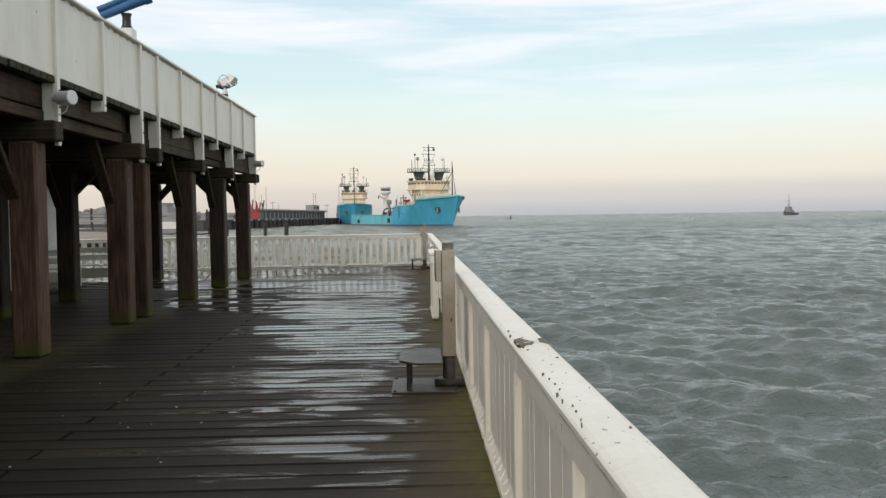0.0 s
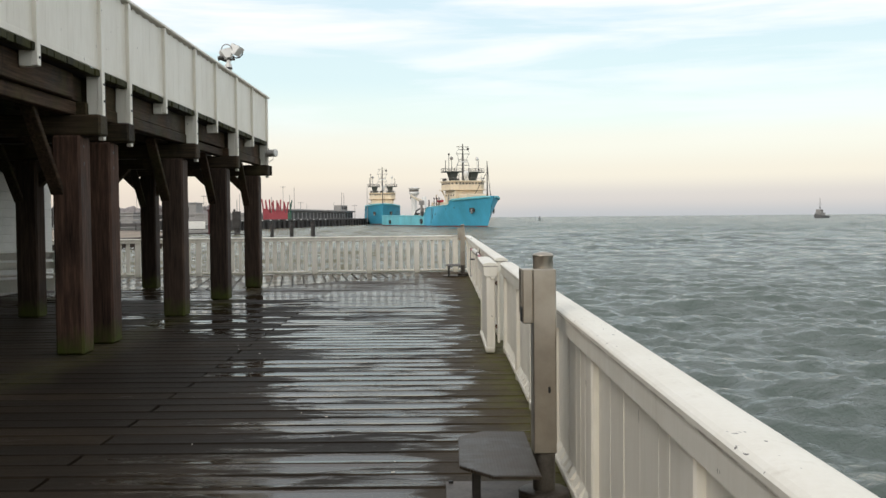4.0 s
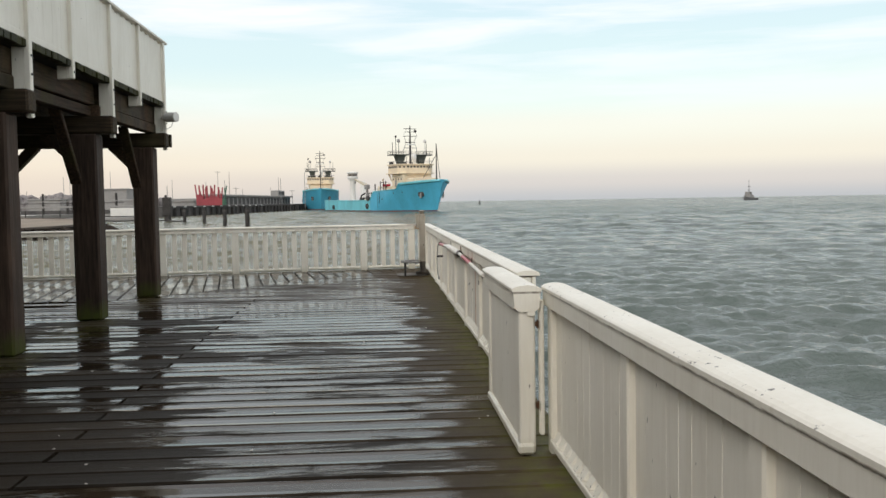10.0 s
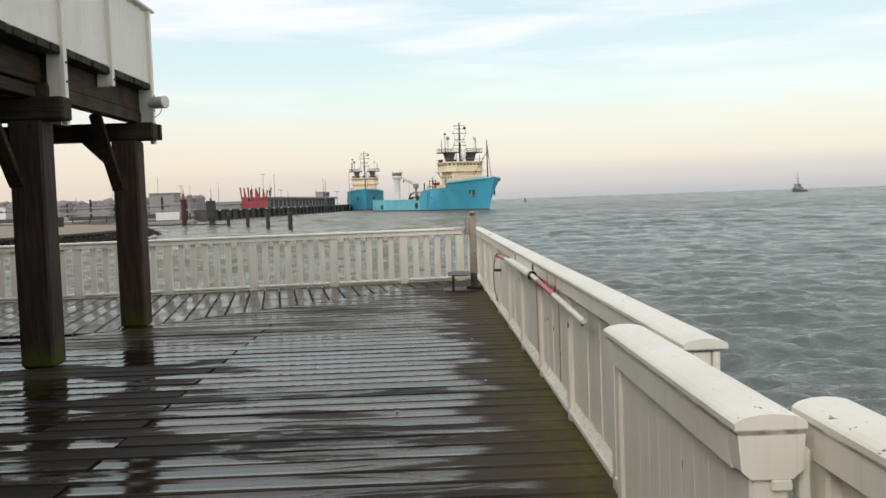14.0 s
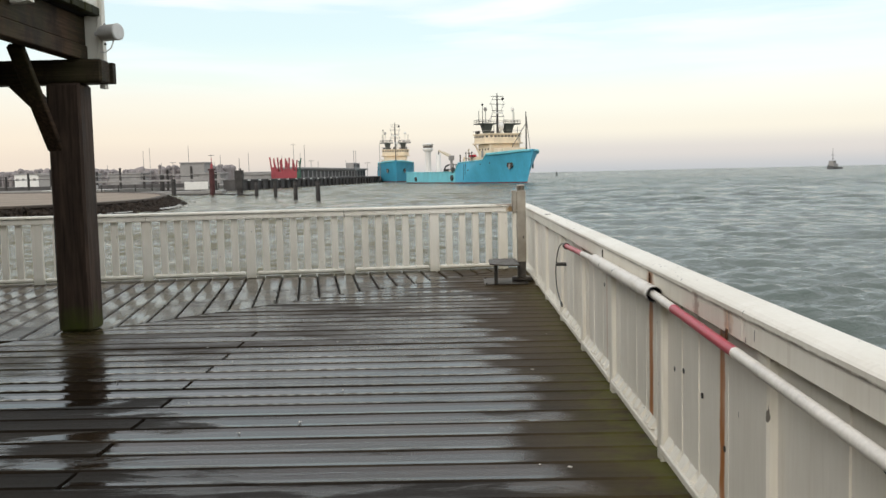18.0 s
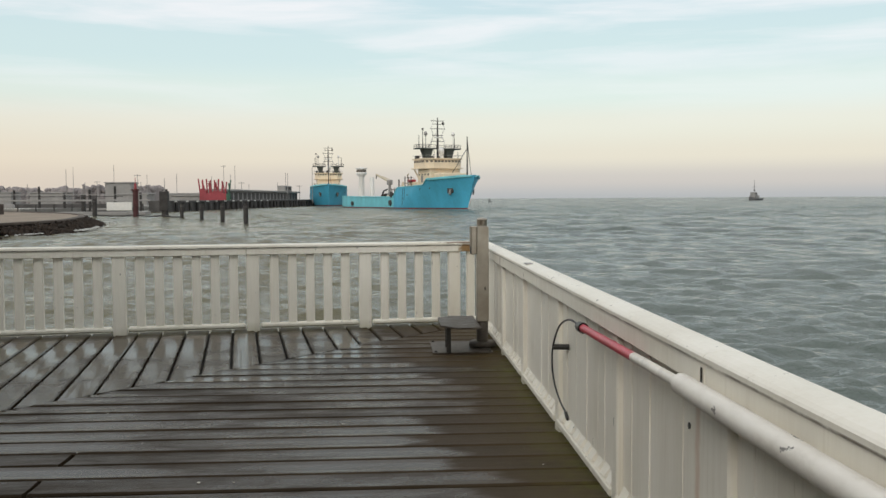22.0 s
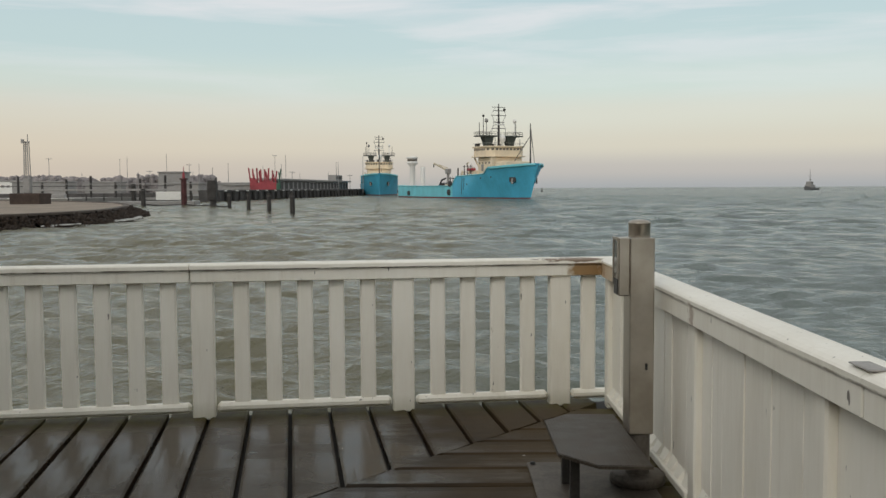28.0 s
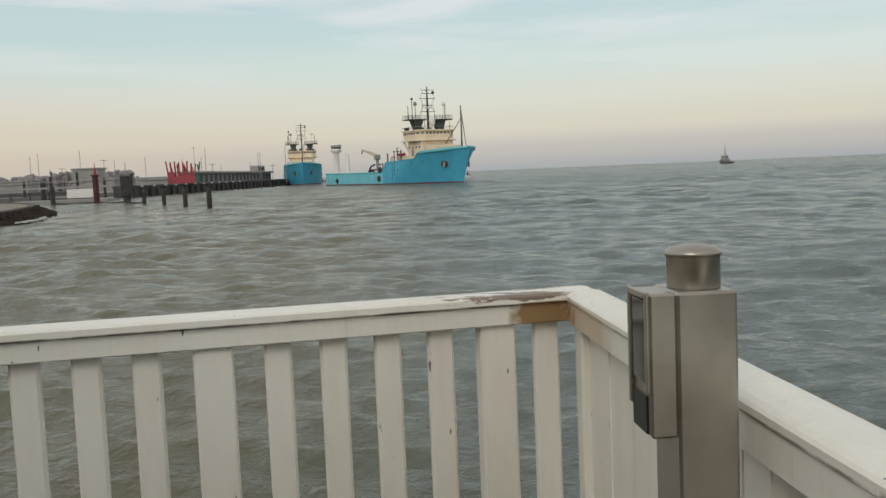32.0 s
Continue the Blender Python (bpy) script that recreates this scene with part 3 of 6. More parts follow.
def worn_enamel():
    """White enamel knocked off in dark patches, with grey scuffs."""
    m, nt, p = material("worn_enamel")
    scuff = noise_node(nt, 7, (1, 0.5, 1), 5, 0.65)
    col = ramp_node(nt, scuff, [(0.32, (0.60, 0.56, 0.49)), (0.5, (0.78, 0.745, 0.68)), (0.7, (0.86, 0.83, 0.77))])
    off = ramp_node(nt, noise_node(nt, 8, (1, 0.55, 1), 5, 0.6), grey((0.625, 0), (0.64, 0.9)))
    nt.links.new(mixc(nt, off, col, (0.13, 0.12, 0.11)), p.inputs["Base Color"])
    p.inputs["Roughness"].default_value = 0.42
    bump_to(nt, p, math_node(nt, "ADD", scuff, math_node(nt, "MULTIPLY", off, -1.0)), 0.15, 0.003)
    return m


TUBE_PAINT = worn_enamel()
LAMP_WHITE = simple("enamel_white", (0.78, 0.77, 0.74), 0.35, var=0.06)
BLUE = simple("telescope_blue", (0.04, 0.13, 0.30), 0.35, var=0.15, scale=8)
SIDING = simple("hut_siding", (0.74, 0.74, 0.70), 0.5, var=0.06, scale=2)
SEA_MAT = sea_water()
# ---------------------------------------------------------------- mesh helpers
def box_faces():
    """Corner order and faces of a box with chamfered edges: three points a corner."""
    bm = bmesh.new()
    pts = []
    for sx in (-1, 1):
        for sy in (-1, 1):
            for sz in (-1, 1):
                for k in range(3):
                    v = [sx, sy, sz]
                    v = [c * (1.0 if i == k else 0.8) for i, c in enumerate(v)]
                    pts.append((sx, sy, sz, k))
                    bm.verts.new(v)
    bm.verts.index_update()
    bmesh.ops.convex_hull(bm, input=bm.verts[:])
    bmesh.ops.dissolve_limit(bm, angle_limit=0.02, verts=bm.verts[:], edges=bm.edges[:])
    faces = [[v.index for v in f.verts] for f in bm.faces]
    bm.free()
    return pts, faces


BOX_PTS, BOX_FACES = box_faces()


class Geo:
    """Gathers points and faces of one mesh."""

    def __init__(self):
        self.v, self.f, self.s = [], [], []

    def add(self, verts, faces, smooth=False, m=None):
        o = len(self.v)
        self.v += [tuple(m @ Vector(p)) for p in verts] if m else [tuple(p) for p in verts]
        self.f += [[i + o for i in f] for f in faces]
        self.s += [smooth] * len(faces) if isinstance(smooth, bool) else smooth
        return self

    def box(self, x0, x1, y0, y1, z0, z1, c=0.004, m=None):
        lo, hi = (x0, y0, z0), (x1, y1, z1)
        c = min(c, 0.45 * min(x1 - x0, y1 - y0, z1 - z0))
        vs = []
        for sx, sy, sz, k in BOX_PTS:
            s = (sx, sy, sz)
            vs.append([(hi[i] if s[i] > 0 else lo[i]) - (0 if i == k else s[i] * c) for i in range(3)])
        return self.add(vs, BOX_FACES, False, m)

    def beam(self, p, q, w, h, c=0.006, up=(0, 0, 1)):
        """A bar from p to q, w wide and h deep (h along up)."""
        p, q = Vector(p), Vector(q)
        z = (q - p).normalized()
        u = Vector(up)
        x = u.cross(z)
        x = x.normalized() if x.length > 1e-4 else Vector((1, 0, 0))
        y = z.cross(x)
        m = Matrix((x, y, z)).transposed().to_4x4()
        m.translation = p
        return self.box(-w / 2, w / 2, -h / 2, h / 2, 0, (q - p).length, c, m)

    def cyl(self, p, q, r0, r1=None, n=16, caps=True):
        r1 = r0 if r1 is None else r1
        p, q = Vector(p), Vector(q)
        z = (q - p).normalized()
        x = z.orthogonal().normalized()
        y = z.cross(x)
        a = [2 * math.pi * i / n for i in range(n)]
        ring0 = [p + (x * math.cos(t) + y * math.sin(t)) * r0 for t in a]
        ring1 = [q + (x * math.cos(t) + y * math.sin(t)) * r1 for t in a]
        self.add(ring0 + ring1, [[i, (i + 1) % n, n + (i + 1) % n, n + i] for i in range(n)], True)
        if caps:
            self.add(ring0, [list(range(n))[::-1]])
            self.add(ring1, [list(range(n))])
        return self

    def tube(self, pts, r, n=8):
        for a, b in zip(pts, pts[1:]):
            self.cyl(a, b, r, n=n)
        return self

    def lathe(self, prof, centre, n=24, smooth=True):
        """Turned about z: prof is a list of (radius, z)."""
        cx, cy, cz = centre
        vs = [(cx + r * math.cos(2 * math.pi * i / n), cy + r * math.sin(2 * math.pi * i / n), cz + z) for r, z in prof for i in range(n)]
        fs = [[j * n + i, j * n + (i + 1) % n, (j + 1) * n + (i + 1) % n, (j + 1) * n + i] for j in range(len(prof) - 1) for i in range(n)]
        self.add(vs, fs, smooth)
        self.add(vs[:n], [list(range(n))[::-1]])
        return self.add(vs[-n:], [list(range(n))])

    def prism(self, outline, z0, z1, m=None):
        """An outline in x, y (anticlockwise) pulled up from z0 to z1."""
        n = len(outline)
        vs = [(x, y, z0) for x, y in outline] + [(x, y, z1) for x, y in outline]
        fs = [list(range(n))[::-1], list(range(n, 2 * n))] + [[i, (i + 1) % n, n + (i + 1) % n, n + i] for i in range(n)]
        return self.add(vs, fs, False, m)

    def mesh(self, name):
        me = bpy.data.meshes.new(name)
        me.from_pydata(self.v, [], self.f)
        me.polygons.foreach_set("use_smooth", self.s)
        me.update()
        return me


def part(name, geo, mat, parent=None, label=""):
    """Links a mesh as one object under a thing or a part."""
    me = geo if isinstance(geo, bpy.types.Mesh) else geo.mesh(name)
    if not me.materials:
        me.materials.append(mat)
    ob = new(name, me)
    if parent is not None:
        ob.parent = parent
    if label:
        ob["label"] = label
    return ob


def thing(name, label, category, at=None, group="", kind=""):
    ob = new(name)
    ob.empty_display_size = 0.2
    if at is not None:
        ob.matrix_world = at
    return tagged(ob, label, category, group, kind)


def structure(name, geo, mat, label, category):
    return tagged(part(name, geo, mat), label, category, kind="structure")

# ---------------------------------------------------------------- the deck
GAP = 0.017                       # decking boards
FAN, FAN_PITCH = radians(9.15), 0.2745          # turn of the boards in the far corner
SEAM_X, SEAM_Y, SEAM_K = -1.502, 26.69, 1.115   # the slanting seam between the two fields
FAR_SLOPE = 0.14                                # the far railing runs a little askew


def far_y(x):
    return 29.07 + FAR_SLOPE * (x - 0.36)


def seam_x(y):
    return SEAM_X + (y - SEAM_Y) / SEAM_K


def board_edge(i):
    """The i-th joint between the cross boards, which were laid in lots of slightly different width."""
    lots = ((0, 6.018, 0.275), (23, 12.341, 0.2723), (54, 20.782, 0.2795))
    k, y, p = next(l for l in reversed(lots) if i >= l[0] or l[0] == 0)
    return y + (i - k) * p


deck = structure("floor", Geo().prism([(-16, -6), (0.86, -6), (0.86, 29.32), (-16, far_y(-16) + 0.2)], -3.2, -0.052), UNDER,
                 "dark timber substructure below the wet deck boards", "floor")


def board(ends0, ends1, w):
    """A cupped board: ends0 and ends1 give the two ends for the left and the right edge; w its width."""
    h = w / 2
    prof = [(-h, -0.05), (-h, -0.011), (-h + 0.014, 0.0), (-h * 0.45, -0.0035), (h * 0.45, -0.0035), (h - 0.014, 0.0), (h, -0.011), (h, -0.05)]
    n = len(prof)
    vs = []
    for e in (ends0, ends1):
        for v, z in prof:
            k = (v + h) / w
            vs.append(((1 - k) * e[0] + k * e[1], v, z))
    fs = [list(range(n))[::-1], list(range(n, 2 * n))] + [[i, n + i, n + (i + 1) % n, (i + 1) % n] for i in range(n)]
    fs = [f[::-1] for f in fs]
    return Geo().add(vs, fs)


def lay_boards():
    rng = random.Random(4)
    far_rest = Geo()
    for i in range(-43, 83):
        y = (board_edge(i) + board_edge(i + 1)) / 2
        w = board_edge(i + 1) - board_edge(i) - GAP - rng.uniform(0, 0.006)
        m = pose(0, y, rng.uniform(-0.004, 0.002), rng.uniform(-0.8, 0.8), rng.uniform(-0.05, 0.05), 0)
        joint = -2.46 + rng.uniform(-0.012, 0.012)
        lo, hi = y - w / 2, y + w / 2
        whole = i % 2 == 1 or y > 23.3           # every second board runs through, and all at the end
        if whole:
            joint = -4.75 if y > 23.0 else -8.1
        left = (joint, joint)
        if seam_x(lo) > joint - 0.3:
            left = (seam_x(lo) + 0.012, seam_x(hi) + 0.012)
        if left[0] < 0.6:
            part("plank", board(left, (0.84, 0.84), w), BOARDS, deck).matrix_basis = m
        if left[0] == joint and not whole:
            l2 = (-8.1, -8.1)
            if y > 23.0 and seam_x(lo) > -5:
                l2 = (max(-4.75, seam_x(lo)) + 0.012, max(-4.75, seam_x(hi)) + 0.012)
            elif y > 23.0:
                l2 = (-4.75, -4.75)
            m2 = pose(0, y, rng.uniform(-0.004, 0.002), rng.uniform(-0.8, 0.8), 0, 0)
            g = board(l2, (joint - 0.028, joint - 0.028), w)
            if y > 6.5:
                part("plank", g, BOARDS, deck).matrix_basis = m2
            else:
                far_rest.add(g.v, g.f, False, m2)
        if y < 22.9:
            g = board((-15.9, -15.9), (-8.11, -8.11), w)
            far_rest.add(g.v, g.f, False, pose(0, y, rng.uniform(-0.004, 0.002), rng.uniform(-0.4, 0.4), 0, 0))
    # boards of the corner, laid towards the far railing
    d, nrm = Vector((-math.sin(FAN), math.cos(FAN))), Vector((math.cos(FAN), math.sin(FAN)))

    def start(c):
        # where the edge at offset c meets the seam, or the cross joint beyond it
        s = (SEAM_Y + SEAM_K * (c * nrm.x - SEAM_X) - c * nrm.y) / (d.y - SEAM_K * d.x)
        if c * nrm.x + s * d.x < -4.75:
            s = (23.06 - c * nrm.y) / d.y
        return s

    def stop(c):
        return (29.07 + 0.16 + FAR_SLOPE * (c * nrm.x - 0.36) - c * nrm.y) / (d.y - FAR_SLOPE * d.x)

    c = 2.899 + 10 * FAN_PITCH
    while c > -10.5:
        w = FAN_PITCH - GAP - rng.uniform(0.005, 0.012)
        a, b = c - w / 2, c + w / 2
        e0, e1 = (-start(a), -start(b)), (-stop(a), -stop(b))
        if stop(a) - start(a) > 0.1 and stop(b) - start(b) > 0.03:
            # local x runs against the board's direction so that local y is the offset
            m = Matrix(((-d.x, nrm.x, 0, 0), (-d.y, nrm.y, 0, 0), (0, 0, 1, 0), (0, 0, 0, 1))) @ pose(0, c, rng.uniform(-0.004, 0.002), rng.uniform(-0.4, 0.4), 0, 0)
            g = board(e1, e0, w)
            if c > -5.5:
                part("plank", g, BOARDS, deck).matrix_basis = m
            else:
                far_rest.add(g.v, g.f, False, m)
        c -= FAN_PITCH
    tagged(part("planks_beyond", far_rest, BOARDS, deck), kind="stuff")


# ---------------------------------------------------------------- railings
CAP_IN, CAP_OUT, TOP = 0.632, 0.80, 1.05         # the sea-side railing runs along y


def cap_board(y0, y1, x0=CAP_IN, x1=CAP_OUT):
    """A handrail board with a slightly domed top, along y."""
    w = x1 - x0
    crown = [(x0 + w * k, TOP + z) for k, z in ((1.0, -0.019), (0.955, -0.012), (0.86, -0.004), (0.68, 0.002), (0.5, 0.004), (0.32, 0.002), (0.14, -0.004), (0.045, -0.012), (0.0, -0.019))]
    prof = [(x0, TOP - 0.040), (x1, TOP - 0.040)] + crown
    n = len(prof)
    vs = [(x, y, z) for y in (y0, y1) for x, z in prof]
    fs = [list(range(n)), list(range(n, 2 * n))[::-1]] + [[i, n + i, n + (i + 1) % n, (i + 1) % n] for i in range(n)]
    return Geo().add(vs, fs)


def clad_plank(w):
    """A cladding plank with a splayed foot that stands on the sill."""
    # lapped: the edge towards the land end stands a little proud
    face = [(0.7005, 0.0008), (0.7015, w), (0.722, w), (0.722, 0.0), (0.7013, 0.0)]
    g = Geo().prism(face[::-1], 0.085, 0.99)
    vs = [(0.703, 0.02, 0.15), (0.703, w - 0.02, 0.15), (0.668, 0.035, 0.092), (0.668, w - 0.035, 0.092), (0.703, 0.012, 0.09), (0.703, w - 0.012, 0.09)]
    g.add(vs, [[0, 2, 3, 1], [2, 4, 5, 3], [0, 4, 2], [1, 3, 5]])
    return g


def side_railing(name, y0, y1, posts, cap_joints, label, seed, rough):
    t = thing(name, label, "railing", kind="structure")
    rng = random.Random(seed)
    cuts = [y0, *cap_joints, y1]
    for a, b in zip(cuts, cuts[1:]):
        part("handrail", cap_board(a + 0.002, b - 0.002), PAINT, t)
        part("fascia", Geo().box(0.640, 0.664, a + 0.006, b - 0.006, 0.915, 1.010, 0.004), PAINT, t)
    part("back_fascia", Geo().box(0.745, 0.772, y0 + 0.01, y1 - 0.01, 0.915, 1.010, 0.004), PAINT, t)
    post = Geo().box(0.6655, 0.742, -0.055, 0.055, -0.02, 1.008, 0.009).mesh("post")
    for y in posts:
        ob = part("post", post, PAINT, t)
        ob.location.y = y
    edges = [y0, *posts, y1]
    for a, b in zip(edges, edges[1:]):
        a, b = a + (0.057 if a != y0 else 0.005), b - (0.057 if b != y1 else 0.005)
        if b - a < 0.08:
            continue
        part("sill", Geo().box(0.654, 0.735, a, b, 0.045, 0.090, 0.006), PAINT, t)
        part("back_panel", Geo().box(0.7245, 0.733, a, b, 0.09, 0.99, 0.002), PAINT, t)
        k = max(1, round((b - a) / 0.150))
        w = (b - a) / k
        me = clad_plank(w - 0.0004).mesh("plank")
        for i in range(k):
            ob = part("plank", me, PAINT, t)
            ob.location = (rng.uniform(-rough, rough), a + i * w + 0.001, rng.uniform(-0.004, 0.004))
    return t


def railings():
    near = side_railing("railing_near", -5.0, 13.10, [-3.4, -1.8, -0.2, 1.4, 3.05, 4.95, 6.75, 8.25, 9.85, 11.25, 13.02], [2.66, 8.9],
                        "white painted board railing on the seaward edge with chipped handrail", 11, 0.0015)
    rng = random.Random(8)
    lo, hi = TOP - 0.012, TOP + 0.0046
    chip = Geo().prism([(0.642, 2.63), (0.650, 2.565), (0.682, 2.60), (0.70, 2.59), (0.721, 2.65), (0.722, 2.706), (0.705, 2.735), (0.69, 2.782), (0.655, 2.79), (0.642, 2.775)], lo, hi)
    chip.prism([(0.752, 2.70), (0.786, 2.69), (0.790, 2.76), (0.775, 2.80), (0.758, 2.81)], lo, hi)
    for i in range(46):
        y, x, r = 2.66 + (rng.gauss(-0.10, 0.22) if i < 14 else rng.uniform(-1.7, 0.1)), rng.uniform(CAP_IN + 0.01, CAP_OUT - 0.03), rng.uniform(0.003, 0.008) if i < 14 else rng.uniform(0.0015, 0.0045)
        chip.prism([(x - r, y), (x, y - r * 0.8), (x + r * 1.2, y + r * 0.2), (x + r * 0.3, y + r)], lo, hi - 0.001)
    part("splintered_joint", chip, BARE, near, "bare grey-brown wood where the handrail boards meet")
    flake = Geo()
    for cx, cy, a in ((0.640, 2.60, 1.4), (0.735, 2.67, 2.2), (0.69, 2.655, 0.5)):
        m = pose(cx, cy, TOP + 0.007, rng.uniform(-14, 14), rng.uniform(-14, 14), math.degrees(a))
        flake.box(-0.016, 0.016, -0.005, 0.005, -0.001, 0.001, 0.0005, m)
    part("lifted_paint", flake, PAINT, near, "flakes of lifted white paint")
    far = side_railing("railing_far_side", 14.11, 29.05, [14.18, 15.65, 17.25, 18.92, 20.49, 22.02, 23.65, 25.30, 26.75, 28.98], [17.4, 20.6, 24.95],
                       "white painted board railing with rust stains and a wall of planks", 12, 0.004)
    part("patch_plate", Geo().box(0.643, 0.705, 24.92, 25.05, TOP + 0.002, TOP + 0.007, 0.002), ZINC, far, "small grey metal patch screwed on the handrail")

    # the gate leaf, set inside the line of the railing
    g = thing("gate", "white painted plank gate standing closed between two railings", "gate", pose(0.515, 12.93, 0))
    L = 1.66
    part("handrail", cap_board(0, L, -0.09, 0.09), PAINT, g)
    block = [(-0.052, 0.893), (0.052, 0.893), (0.076, 0.915), (0.084, 1.0095), (-0.084, 1.0095), (-0.076, 0.915)]
    part("end_block", Geo().prism(block, -0.072, 0.003, Matrix(((1, 0, 0, 0), (0, 0, -1, 0), (0, 1, 0, 0), (0, 0, 0, 1)))), PAINT, g, "white end block with bevelled lower corners")
    part("drop_block", Geo().box(-0.002, 0.050, -0.004, 0.011, 0.862, 0.892, 0.004), PAINT, g)
    part("fascia", Geo().box(-0.076, -0.052, 0.075, L - 0.008, 0.90, 1.008, 0.004), PAINT, g)
    part("fascia", Geo().box(0.052, 0.076, 0.075, L - 0.008, 0.90, 1.008, 0.004), PAINT, g)
    part("stile", Geo().box(-0.05, 0.05, 0.012, 0.105, 0.03, 0.90, 0.01), PAINT, g)
    part("stile", Geo().box(-0.05, 0.05, L - 0.10, L - 0.008, 0.05, 0.90, 0.01), PAINT, g)
    k = 10
    w = (L - 0.215) / k
    me = Geo().box(-0.036, -0.012, 0, w - 0.0016, 0.07, 0.905, 0.0012).mesh("plank")
    for i in range(k):
        part("plank", me, PAINT, g).location.y = 0.108 + i * w
    part("bottom_rail", Geo().box(-0.062, 0.045, -0.012, L - 0.004, 0.008, 0.075, 0.015), PAINT, g)
    part("hanging_strip", Geo().box(0.078, 0.108, 0.02, 0.075, 0.12, 0.96, 0.008), PAINT, g, "white hanging strip")
    for z in (0.30, 0.80):
        part("hinge", Geo().box(0.051, 0.058, 0.004, 0.03, z, z + 0.03, 0.003).cyl((0.064, 0.004, z - 0.01), (0.064, 0.004, z + 0.04), 0.007), RUST, g, "rusty iron hinge")

    # the open railing across the end of the deck; local x runs along it
    fr = thing("railing_end", "white painted picket railing across the end of the deck", "railing", pose(0.70, far_y(0.70), 0, 0, 0, math.degrees(math.atan(FAR_SLOPE))), kind="structure")
    posts = [-15.77, -14.14, -12.51, -10.88, -9.25, -7.622, -5.99, -4.410, -2.862, -1.492, -0.364]
    cuts = [posts[0] - 0.6, posts[3], posts[6], posts[8] - 0.075, 0.045]
    for a, b in zip(cuts, cuts[1:]):
        g = Geo()
        prof = [(-0.09, 1.012), (0.09, 1.012), (0.09, 1.038), (0.078, 1.048), (0.0, 1.054), (-0.078, 1.048), (-0.09, 1.038)]
        n = len(prof)
        vs = [(x, y, z) for x in (a + 0.002, b - 0.002) for y, z in prof]
        g.add(vs, [list(range(n))[::-1], list(range(n, 2 * n))] + [[i, (i + 1) % n, n + (i + 1) % n, n + i] for i in range(n)])
        part("handrail", g, PAINT, fr)
        part("fascia", Geo().box(a + 0.004, b - 0.004, -0.070, -0.046, 0.925, 1.010, 0.005), PAINT, fr)
        part("back_fascia", Geo().box(a + 0.004, b - 0.004, 0.046, 0.070, 0.925, 1.010, 0.005), PAINT, fr)
    post = Geo().box(-0.075, 0.075, -0.045, 0.045, -0.02, 1.008, 0.008).mesh("post")
    picket = Geo().box(-0.053, 0.053, -0.022, 0.026, 0.085, 1.008, 0.010).mesh("picket")
    for x in posts:
        part("post", post, PAINT, fr).location.x = x
    edges = posts + [0.07]
    for a, b in zip(edges, edges[1:]):
        lo, hi = a + 0.075, (b - 0.075 if b < 0 else 0.02)
        part("bottom_rail", Geo().box(lo + 0.012, hi - 0.012, -0.045, 0.040, 0.028, 0.092, 0.02), PAINT, fr)
        q = max(1, round((b - a - 0.49) / 0.2165) + 1)
        mid = (a + b) / 2 + (0.006 if q > 1 else 0.0)
        for i in range(q):
            part("picket", picket, PAINT, fr).location.x = mid + (i - (q - 1) / 2) * 0.2165


BARE = simple("bare_wood", (0.16, 0.13, 0.095), 0.8, var=0.4, scale=30, bump=0.4)
FOOT_STEEL = simple("dull_steel", (0.12, 0.107, 0.092), 0.5, 0.4, 0.25, 8)
RUST = simple("rusty_iron", (0.10, 0.045, 0.020), 0.8, 0.2, 0.4, 14, 0.3)


